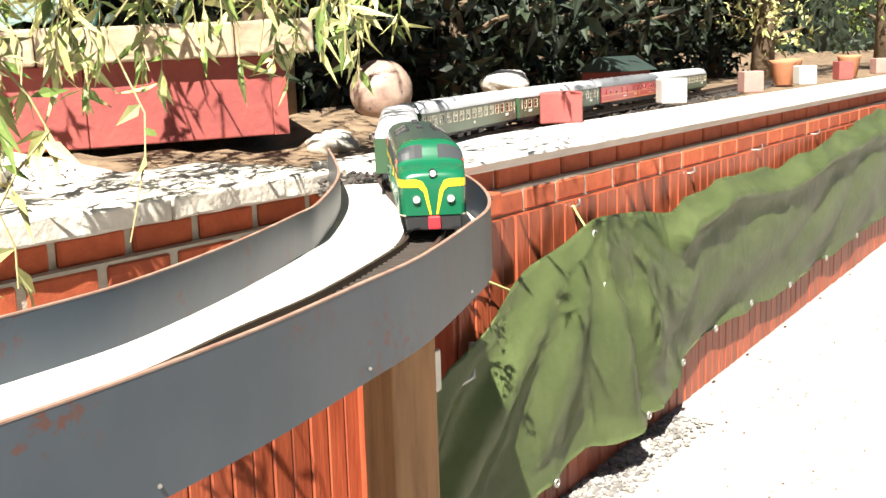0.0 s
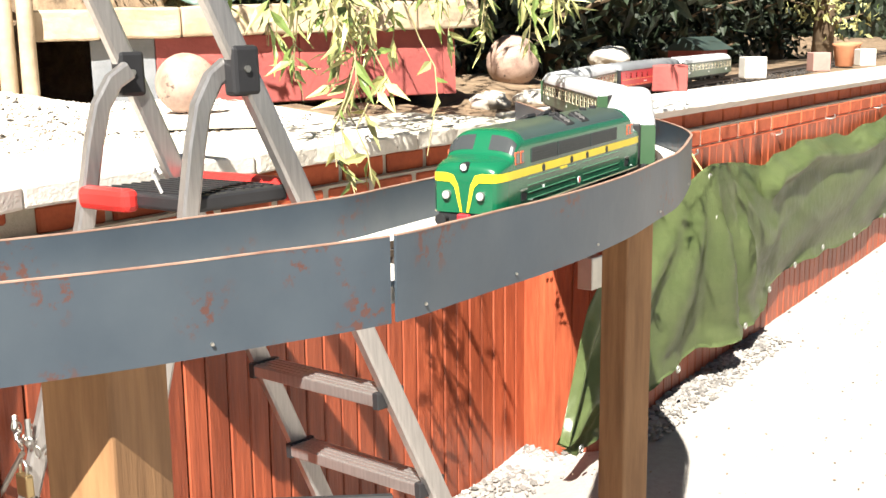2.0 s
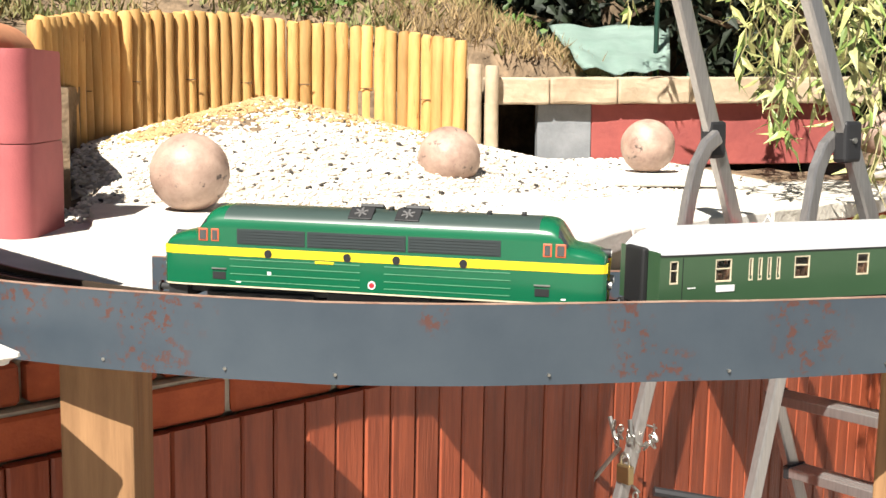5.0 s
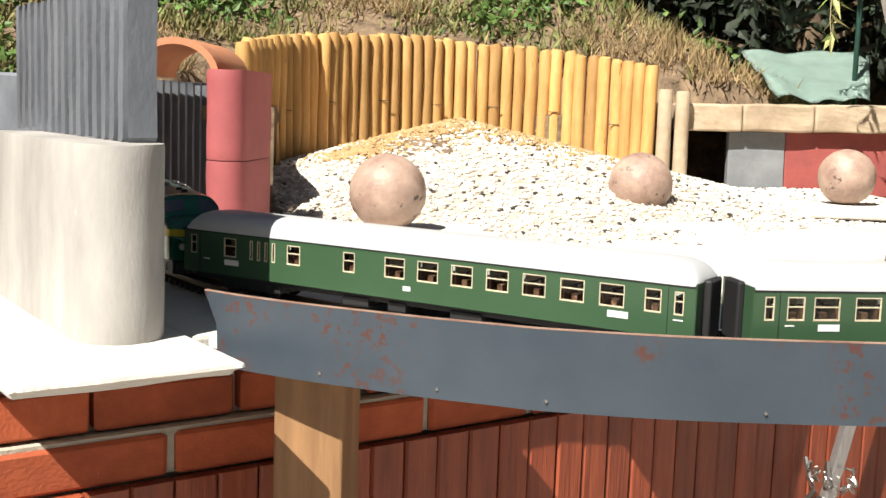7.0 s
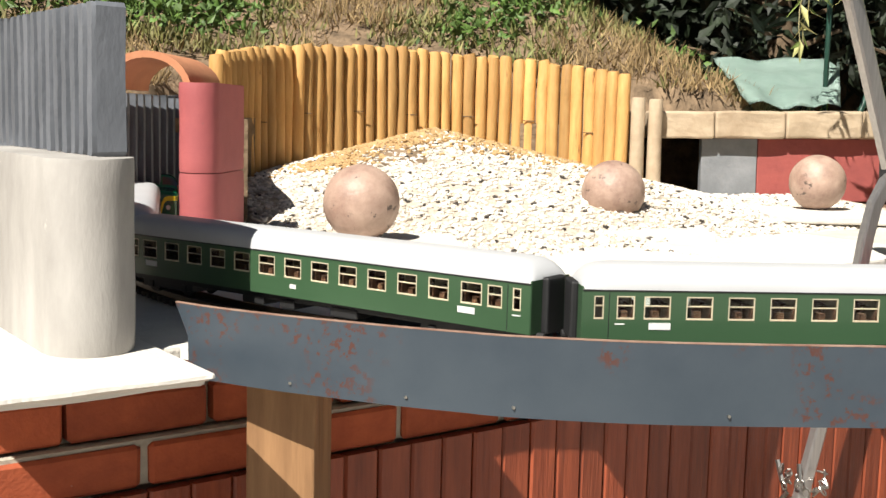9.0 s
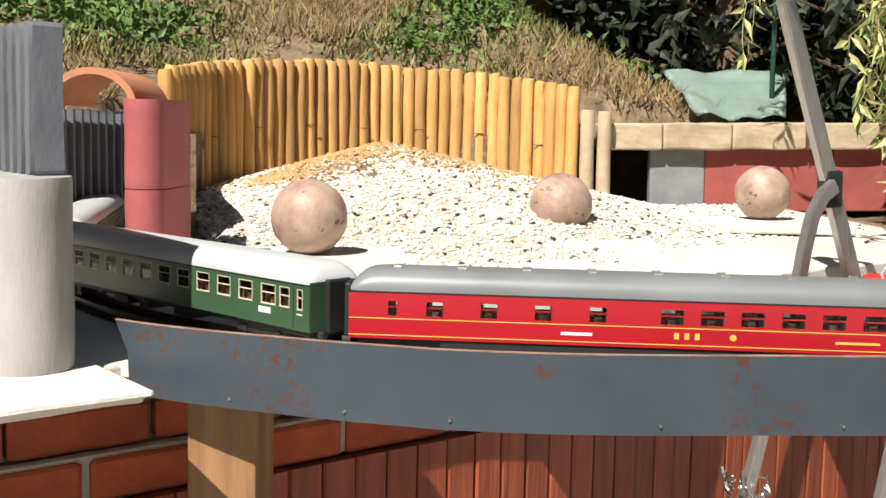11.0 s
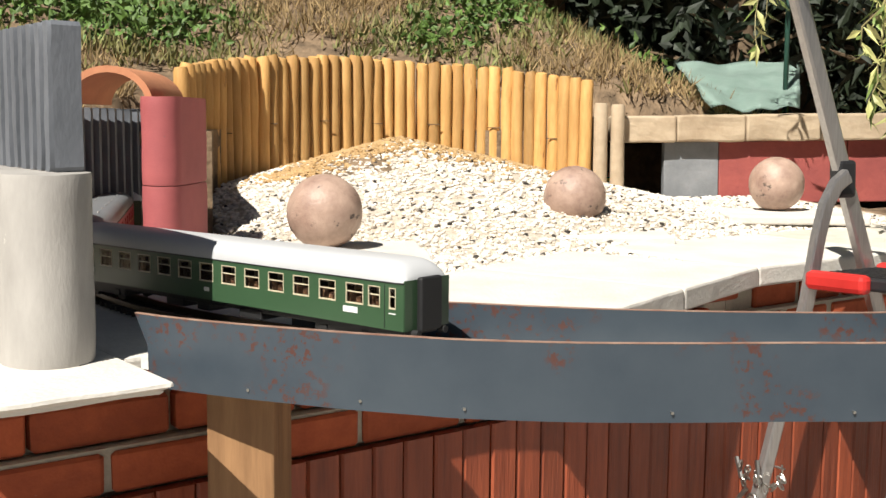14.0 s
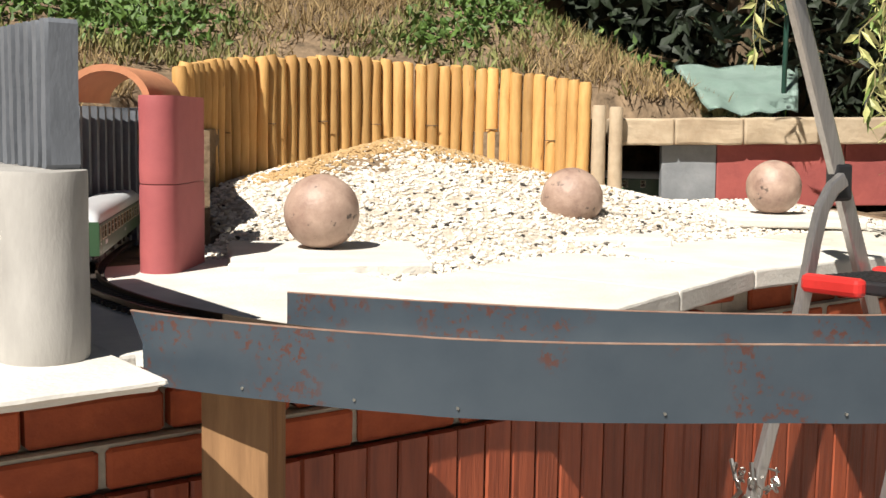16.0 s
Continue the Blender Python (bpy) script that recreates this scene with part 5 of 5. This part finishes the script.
# ---- foliage ----
def leaf_mesh(name, leaves, mat, label, category, kind="stuff", parent=None, stems=None):
    """leaves: (place, direction, length, width, roll); each leaf is a folded pointed blade."""
    verts, faces = [], []
    for p, d, length, width, roll in leaves:
        d = d.normalized()
        s = d.cross(Vector((0, 0, 1)))
        s = s.normalized() if s.length > 0.01 else Vector((1, 0, 0))
        s = Matrix.Rotation(roll, 3, d) @ s
        n = s.cross(d)
        o = len(verts)
        verts += [p, p + d * length * 0.35 + s * width + n * width * 0.35, p + d * length * 0.45, p + d * length * 0.35 - s * width + n * width * 0.35, p + d * length - n * length * 0.12]
        faces += [(o, o + 1, o + 2), (o, o + 2, o + 3), (o + 1, o + 4, o + 2), (o + 2, o + 4, o + 3)]
    me = bpy.data.meshes.new(name)
    me.from_pydata(verts, [], faces)
    me.materials.append(M[mat])
    ob = new(name, me)
    if parent is not None:
        ob.parent = parent
        return ob
    return tagged(ob, label, category, kind=kind)


def rand_dir(r, down=0.0):
    return Vector((r.gauss(0, 1), r.gauss(0, 1), r.gauss(0, 1) - down)).normalized()


def build_willow():
    r = random.Random(21)
    W = thing("willow_tree", pose(0.15, 3.35, 0.98), "contorted willow with long pale hanging leaves over the wall", "tree")
    W.matrix_world = pose(0, 0, 0)
    part("trunk", tube([(-0.72, 4.15, 0.98), (-0.70, 4.1, 1.5), (-0.62, 4.05, 2.0), (-0.6, 3.9, 2.7)], [0.10, 0.085, 0.075, 0.05], 10), "bark", W, "rough brown trunk", smooth=True)
    stems = bmesh.new()
    strands = [(-0.625, 1.575, 0.94, 1.3), (-0.60, 1.60, 0.97, 1.2), (-0.655, 1.585, 1.0, 1.1), (-0.487, 1.80, 1.0, 0.35), (-0.66, 1.75, 1.10, 1.1), (-0.70, 1.80, 1.14, 1.1)]
    for k in range(32):
        strands.append((r.uniform(-1.0, -0.40), r.uniform(1.9, 2.9), r.uniform(1.14, 1.42), 1.15))
    for k in range(14):
        strands.append((r.uniform(-0.5, -0.15), r.uniform(2.2, 3.0), r.uniform(1.22, 1.42), 1.2))
    for x, y, z in ((-0.05, 2.35, 1.44), (0.02, 2.2, 1.43), (0.10, 2.5, 1.42), (0.16, 2.15, 1.42), (0.30, 2.6, 1.45), (0.42, 2.5, 1.43), (-0.16, 2.3, 1.42), (0.28, 2.2, 1.45)):
        strands.append((x, y, z, 0.55))
    for k in range(18):
        strands.append((r.uniform(-1.5, 0.3), r.uniform(2.4, 3.6), r.uniform(1.55, 2.0), 1.0))
    light, green = [], []
    for x, y, zb, density in strands:
        p = Vector((x + r.uniform(-0.1, 0.1), y + r.uniform(0.05, 0.3), zb + r.uniform(0.7, 1.1)))
        end = Vector((x, y, zb))
        pts = []
        n = 14
        for i in range(n + 1):
            f = i / n
            q = p.lerp(end, f)
            wob = 0.13 * math.sin(math.pi * f)
            q += Vector((noise.noise((f * 5 + x * 9, y, 0)) * (0.03 + wob), noise.noise((f * 5 + x * 9, y, 5)) * (0.03 + wob), 0))
            pts.append(q)
        add_tube(stems, pts, [0.0035 - 0.002 * i / n for i in range(n + 1)], 4)
        for i in range(int(30 * density)):
            f = r.random() ** 0.8
            k = min(int(f * n), n - 1)
            q = pts[k].lerp(pts[k + 1], f * n - k)
            d = Vector((r.gauss(0, 0.75), r.gauss(0, 0.75), -0.9 + r.gauss(0, 0.5)))
            (light if r.random() < 0.62 else green).append((q, d, r.uniform(0.05, 0.105), r.uniform(0.006, 0.0115), r.uniform(0, 6.3)))
    part("twig_mass", stems, "twig", W, "pale hanging twigs")["kind"] = "stuff"
    for name, ls, mat in (("pale_leaves", light, "dryleaf"), ("green_leaves", green, "leaf")):
        leaf_mesh(name, ls, mat, "", "", parent=W)["kind"] = "stuff"
    # limbs and the crown over the wall
    limbs = bmesh.new()
    crown = []
    for k in range(12):
        a = r.uniform(0, 6.3)
        base = Vector((-0.6, 3.9, r.uniform(2.2, 2.7)))
        tip = base + Vector((math.cos(a) * r.uniform(0.8, 1.5), math.sin(a) * r.uniform(0.6, 1.3), r.uniform(0.1, 0.7)))
        add_tube(limbs, [base, base.lerp(tip, 0.5) + Vector((0, 0, 0.12)), tip], [0.03, 0.018, 0.006], 6)
        for i in range(34):
            q = base.lerp(tip, r.uniform(0.3, 1.05)) + Vector((r.gauss(0, 0.16), r.gauss(0, 0.16), r.gauss(0, 0.16)))
            crown.append((q, rand_dir(r, 0.7), r.uniform(0.06, 0.10), r.uniform(0.007, 0.011), r.uniform(0, 6.3)))
    part("limb_mass", limbs, "bark", W)["kind"] = "stuff"
    leaf_mesh("crown", crown, "leaf", "", "", parent=W)["kind"] = "stuff"


M["twig"] = material("pale_twig", (0.30, 0.26, 0.12), 0.7, scale=30)
build_willow()


def build_tree(x, y, z, h, spread, n, mat, label, seed, size=0.10, low=0.25, cone=False):
    r = random.Random(seed)
    T = thing("tree", pose(x, y, z), label, "tree", "dark trees behind the railway")
    part("trunk", tube([(0, 0, -0.1), (0.03, 0.02, h * 0.3), (-0.02, 0.03, h * 0.6), (0, 0, h * 0.95)], [0.06 + h * 0.015, 0.05 + h * 0.011, 0.035 + h * 0.006, 0.012], 8), "bark", T, smooth=True)
    limbs, leaves = bmesh.new(), []
    m = 26
    for k in range(m):
        f = low + (1 - low) * (k + r.random()) / m
        a = k * 2.4 + r.uniform(-0.4, 0.4)
        reach = spread * ((1.05 - f) if cone else math.sin(math.pi * min(1, 0.25 + 0.7 * (1 - f)))) * r.uniform(0.7, 1.15)
        base = Vector((0, 0, h * f))
        tip = base + Vector((math.cos(a) * reach, math.sin(a) * reach, -0.12 * reach if cone else 0.35 * reach))
        add_tube(limbs, [base, base.lerp(tip, 0.5) + Vector((0, 0, 0.05 * reach)), tip], [0.022, 0.013, 0.004], 5)
        for i in range(n // m):
            q = base.lerp(tip, r.uniform(0.15, 1.05)) + Vector((r.gauss(0, 0.09 * spread), r.gauss(0, 0.09 * spread), r.gauss(0, (0.05 if cone else 0.10) * spread)))
            leaves.append((q, rand_dir(r, 0.5), size * r.uniform(0.6, 1.4), size * 0.22, r.uniform(0, 6.3)))
    part("limb_mass", limbs, "bark", T)["kind"] = "stuff"
    leaf_mesh("crown", leaves, mat, "", "", parent=T)["kind"] = "stuff"


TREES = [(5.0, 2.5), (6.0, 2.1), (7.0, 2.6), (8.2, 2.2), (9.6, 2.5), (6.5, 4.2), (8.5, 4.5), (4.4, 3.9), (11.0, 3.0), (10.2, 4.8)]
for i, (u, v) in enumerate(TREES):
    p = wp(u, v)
    build_tree(p.x, p.y, hill(p.x, p.y), 4.2 + 0.5 * math.sin(i * 2.1), 1.45, 3400, "bush", "tall tree shading the back of the garden, leaves coloured near-black for deep shade", 40 + i, 0.16, 0.12, i % 3 == 1)
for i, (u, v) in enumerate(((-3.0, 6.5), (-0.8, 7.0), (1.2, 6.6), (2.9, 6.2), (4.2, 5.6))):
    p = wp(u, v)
    build_tree(p.x, p.y, hill(p.x, p.y), 4.6, 1.7, 2600, "bush", "tree on the bank, leaves coloured near-black for deep shade", 60 + i, 0.18, 0.08)
# low bushes added to cover the sunlit soil, so the back stays dark
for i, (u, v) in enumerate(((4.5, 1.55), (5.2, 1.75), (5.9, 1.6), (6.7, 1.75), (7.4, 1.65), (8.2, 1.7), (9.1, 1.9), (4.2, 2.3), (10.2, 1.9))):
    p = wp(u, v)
    build_tree(p.x, p.y, hill(p.x, p.y), 1.3 + 0.2 * math.sin(i * 3.0), 0.75, 1300, "bush", "bush added to darken the space behind the track, leaves coloured for deep shade", 90 + i, 0.11, 0.03)
p = wp(9.4, 1.25)
build_tree(p.x, p.y, 1.0, 1.9, 0.7, 1500, "dryleaf", "sunlit yellow-green shrub beyond the platform", 80, 0.07, 0.12)
p = wp(11.5, 0.9)
build_tree(p.x, p.y, 1.0, 2.6, 0.9, 1800, "leaf", "sunlit green shrub at the far end", 81, 0.08, 0.1)


def build_thicket():
    """The far woods: a lumpy backdrop sheet of undergrowth with leaves, their deep shade put into the colour."""
    r = random.Random(77)
    bm = bmesh.new()
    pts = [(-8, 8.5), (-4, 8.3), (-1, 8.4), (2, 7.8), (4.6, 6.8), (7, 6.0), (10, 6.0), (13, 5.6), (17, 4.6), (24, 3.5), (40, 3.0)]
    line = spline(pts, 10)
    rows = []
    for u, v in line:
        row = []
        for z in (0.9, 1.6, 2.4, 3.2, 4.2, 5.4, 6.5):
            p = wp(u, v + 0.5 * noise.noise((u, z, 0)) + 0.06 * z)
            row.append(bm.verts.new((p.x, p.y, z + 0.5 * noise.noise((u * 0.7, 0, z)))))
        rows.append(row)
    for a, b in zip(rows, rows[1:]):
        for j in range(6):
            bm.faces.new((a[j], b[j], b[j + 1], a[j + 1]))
    # backdrop sheet added to close the view with the darkness of shaded woods
    tagged(finish("far_woods", bm, "bush", smooth=True), "lumpy backdrop sheet for the far woods, coloured near-black for their shade", "woods", kind="stuff")
    leaves = []
    for k in range(16000):
        i = r.randrange(len(line))
        u, v = line[i][0] + r.uniform(-0.6, 0.6), line[i][1] - abs(r.gauss(0, 0.5))
        p = wp(u, v)
        leaves.append((Vector((p.x, p.y, r.uniform(1.0, 5.6))), rand_dir(r, 0.4), r.uniform(0.09, 0.2), r.uniform(0.025, 0.05), r.uniform(0, 6.3)))
    leaf_mesh("undergrowth", leaves, "bush", "leaves of the undergrowth, coloured near-black for the shade of the woods", "undergrowth")
    # weeds and dry grass on the bank
    weeds, dry, fresh = [], [], []
    n = 0
    while n < 9500:
        u, v = r.uniform(-2.5, 4.2), r.uniform(1.6, 6.2)
        far = v - bank_line(u)
        if far < 0.2 or noise.noise((u * 1.6, v * 1.6, 2)) < -0.45:
            continue
        p = wp(u, v)
        z = hill(p.x, p.y)
        if z < 1.2:
            continue
        n += 1
        kind = noise.noise((u * 1.1, v * 1.3, 9)) + r.gauss(0, 0.12)
        for i in range(7):
            d = Vector((r.gauss(0, 0.5), r.gauss(0, 0.5), 1))
            q = Vector((p.x + r.gauss(0, 0.03), p.y + r.gauss(0, 0.03), z))
            if kind > 0.20:
                fresh.append((q + Vector((0, 0, r.uniform(0, 0.12))), rand_dir(r, -0.3), r.uniform(0.03, 0.06), r.uniform(0.010, 0.018), r.uniform(0, 6.3)))
            elif kind < -0.14:
                dry.append((q, d, r.uniform(0.05, 0.13), 0.0035, r.uniform(0, 6.3)))
            else:
                weeds.append((q, d, r.uniform(0.04, 0.10), 0.006, r.uniform(0, 6.3)))
    leaf_mesh("weeds", weeds, "grass", "low green weeds on the sunny bank", "weeds")
    leaf_mesh("dry_grass", dry, "drygrass", "dry straw-coloured grass on the bank", "grass")
    leaf_mesh("nettles", fresh, "freshleaf", "fresh green broad-leaved weeds on the bank", "weeds")


M["drygrass"] = material("dry_grass", (0.36, 0.26, 0.125), 0.85, second=(0.19, 0.125, 0.055), scale=5, island=0.35)
M["freshleaf"] = material("fresh_leaf", (0.11, 0.19, 0.035), 0.6, second=(0.05, 0.10, 0.02), scale=5, island=0.4)
build_thicket()


# ---- sheet on the bank, stakes, rock, model station ----
def build_sheet():
    bm = bmesh.new()
    n = 14
    g = []
    for i in range(n + 1):
        row = []
        for j in range(n + 1):
            f, g2 = i / n, j / n
            p = Vector((-1.80 + 0.55 * f - 0.06 * g2, 3.32 + 0.16 * f + 0.75 * g2, 0))
            row.append(bm.verts.new((p.x + 0.22 * (1 - g2) * (1 - f), p.y, 1.385 + 0.225 * g2 + 0.03 * noise.noise((f * 4, g2 * 4, 0)))))
        g.append(row)
    for i in range(n):
        for j in range(n):
            bm.faces.new((g[i][j], g[i + 1][j], g[i + 1][j + 1], g[i][j + 1]))
    bmesh.ops.solidify(bm, geom=bm.faces, thickness=0.004)
    tagged(finish("ground_sheet", bm, "netting", smooth=True), "pale green plastic sheet spread on the bank", "sheet")
    for a, b in (((-1.33, 3.75, 1.25), (-1.34, 3.8, 2.3)), ((-1.22, 3.7, 1.25), (-1.16, 3.72, 1.46))):
        o = finish("stake", tube([a, b], 0.011, 8), "stakegreen", smooth=True)
        tagged(o, "thin dark green plastic-coated stake", "stake", "stakes on the bank")


M["stakegreen"] = material("stake_green", (0.02, 0.07, 0.05), 0.45, scale=20)
build_sheet()


def build_rock(x, y, z, s, turn):
    bm = bmesh.new()
    bmesh.ops.create_icosphere(bm, subdivisions=3, radius=1)
    for v in bm.verts:
        v.co = Vector((v.co.x * s, v.co.y * s * 0.7, v.co.z * s * 0.5)) * (1 + 0.25 * noise.noise(v.co * 1.5) + 0.08 * noise.noise(v.co * 5))
    o = finish("rock", bm, "coping", smooth=True)
    o.matrix_world = pose(x, y, z, 0, 0, turn)
    tagged(o, "pale rough rock lying beside the track", "rock", "rocks beside the track")


build_rock(0.14, 4.95, 1.13, 0.11, 20)
build_rock(-0.40, 3.45, 1.01, 0.09, 60)
build_rock(-0.24, 3.75, 1.0, 0.08, 10)


def build_station():
    S = thing("model_station", pose(0.72, 6.05, 1.0, 0, 0, 60), "small model station building with red walls and dark roof", "model house")
    w = part("wall", box(-0.20, 0.20, -0.10, 0.10, 0, 0.14), "redwall", S)
    for x in (-0.13, -0.045, 0.045, 0.13):
        part("window", box(x - 0.018, x + 0.018, -0.104, -0.098, 0.05, 0.10), "white", w)
    part("roof", prism([(-0.13, 0.14), (0.13, 0.14), (0.0, 0.215)], -0.23, 0.23, "x"), "loco_roof", S)


build_station()
for u, v in ((8.3, 0.75), (8.75, 0.85), (9.6, 0.7)):
    p = wp(u, v)
    bm = tube([(0, 0, 0), (0, 0, 0.005), (0, 0, 0.13), (0, 0, 0.15), (0, 0, 0.151)], [0.05, 0.055, 0.075, 0.085, 0.07], 16)
    o = finish("flower_pot", bm, "terracotta", smooth=True)
    o.location = (p.x, p.y, 1.0)
    tagged(o, "reddish flower pot beside the platform", "flower pot", "flower pots")


# ---- boards and bricks of the wall ----
def build_pieces():
    r = random.Random(8)
    meshes = []
    for k in range(4):
        bm = box(-0.0305, 0.0305, -0.011, 0.011, 0, 1, 0.0)
        es = [e for e in bm.edges if abs(e.verts[0].co.z - e.verts[1].co.z) > 0.5]
        bmesh.ops.bevel(bm, geom=es, offset=0.004, segments=1, affect='EDGES')
        me = bpy.data.meshes.new("plank")
        bm.to_mesh(me)
        bm.free()
        me.materials.append(M["plank"])
        meshes.append(me)
    def along(step, start):
        """Places along the wall's line: (segment, u, v, turn)."""
        for i in range(len(WALL_LINE) - 1):
            (u0, v0), (u1, v1) = WALL_LINE[i], WALL_LINE[i + 1]
            length = math.hypot(u1 - u0, v1 - v0)
            k = max(1, round(length / step))
            for j in range(k if i < 4 else min(k, 96)):
                f = (j + start) / k
                yield i, u0 + (u1 - u0) * f, v0 + (v1 - v0) * f, math.atan2(v1 - v0, u1 - u0)

    for i, u, v, turn in along(0.0645, 0.5):
        g = drive_height(u, v) - 0.03
        o = new("plank", meshes[r.randrange(4)])
        o.parent = wall
        o.matrix_basis = Matrix.Translation((u, v, g)) @ Matrix.Rotation(turn, 4, 'Z') @ Matrix.Translation((0, 0.001 + r.uniform(-0.0015, 0.0015), 0)) @ Matrix.Diagonal((1, 1, (0.872 if i == 4 else 0.787 if i < 2 else 0.838) - g, 1))
    bricks = []
    for k in range(3):
        bm = box(-0.079, 0.079, -0.03, 0.03, -0.0265, 0.0265, 0.0)
        bmesh.ops.bevel(bm, geom=list(bm.edges), offset=0.0045, segments=1, affect='EDGES')
        for v in bm.verts:
            v.co += Vector((noise.noise(v.co * 40 + Vector((k, 0, 0))), noise.noise(v.co * 40 + Vector((0, k, 0))), noise.noise(v.co * 40 + Vector((0, 0, k))))) * 0.0022
        me = bpy.data.meshes.new("brick")
        bm.to_mesh(me)
        bm.free()
        me.materials.append(M["brick"])
        bricks.append(me)
    for row, z in ((0, 0.962), (1, 0.903)):
        for i, u, v, turn in along(0.172, 0.42 if row else 0.95):
            if i < 2 or (row == 0 and u > 13.3):
                continue
            o = new("brick", bricks[r.randrange(3)])
            o.parent = wall
            dz = 0.0 if i in (0, 4) else -0.034
            o.matrix_basis = Matrix.Translation((u, v, z + dz)) @ Matrix.Rotation(turn, 4, 'Z') @ Matrix.Translation((0, (0.036 if row else 0.067) + r.uniform(-0.002, 0.002), 0))
    # three courses of full-size bricks under the overhanging slab
    for row, (z, inset, first) in enumerate(((0.822, 0.033, 0.116), (0.892, 0.052, 0.009), (0.9565, 0.054, 0.116))):
        for k in range(8):
            u, wide = first + 0.214 * k, 1.28
            if k == 0:      # cut pieces at the corner
                u, wide = (0.094, 1.55) if row != 1 else (0.040, 0.95)
            if u > 1.62:
                continue
            v, turn = (0.25, 0.0) if u < 0.92 else (0.25 + 0.064 * (u - 0.92), 0.064)
            o = new("brick", bricks[r.randrange(3)])
            o.parent = wall
            o.matrix_basis = Matrix.Translation((u, v + inset + r.uniform(-0.002, 0.002), z)) @ Matrix.Rotation(turn, 4, 'Z') @ Matrix.Diagonal((wide, 1, 1.13 if row < 2 else 0.9, 1))
    for row in range(13):
        z = 0.962 - 0.059 * row
        for i in range(12):
            v = 0.30 + 0.0805 + 0.172 * i + (0.086 if row % 2 else 0)
            o = new("brick", bricks[r.randrange(3)])
            o.parent = wall_side
            o.matrix_basis = Matrix.Translation((-0.012, v, z)) @ Matrix.Rotation(math.pi / 2, 4, 'Z')


build_pieces()


# ---- what moves ----
TIMES = [(0, 2.03), (0.5, 1.795), (1, 1.545), (1.5, 1.28), (2, 1.005), (2.5, 0.755), (3, 0.52), (3.5, 0.28), (4, 0.03), (4.5, -0.225), (5, -0.487), (7.5, -1.692), (8, -1.965), (8.5, -2.2),
         (9, -2.417), (9.5, -2.67), (10, -2.93), (12.5, -4.21), (13, -4.47), (13.5, -4.71), (14, -4.97), (14.5, -5.205), (15, -5.46), (15.5, -5.71), (16, -5.96)]


def motions():
    ts = [0.25 * i for i in range(65)]
    for ob, mid, bogie in TRAIN:
        rows = []
        for t in ts:
            s = float(np.interp(t, [a for a, _ in TIMES], [b for _, b in TIMES])) + mid
            a, b = on_track(s - bogie), on_track(s + bogie)
            c = (a + b) / 2
            rows.append((t, pose(c.x, c.y, RAIL, 0, 0, math.degrees(math.atan2(a.y - b.y, a.x - b.x)))))
        walk(ob, rows)


motions()
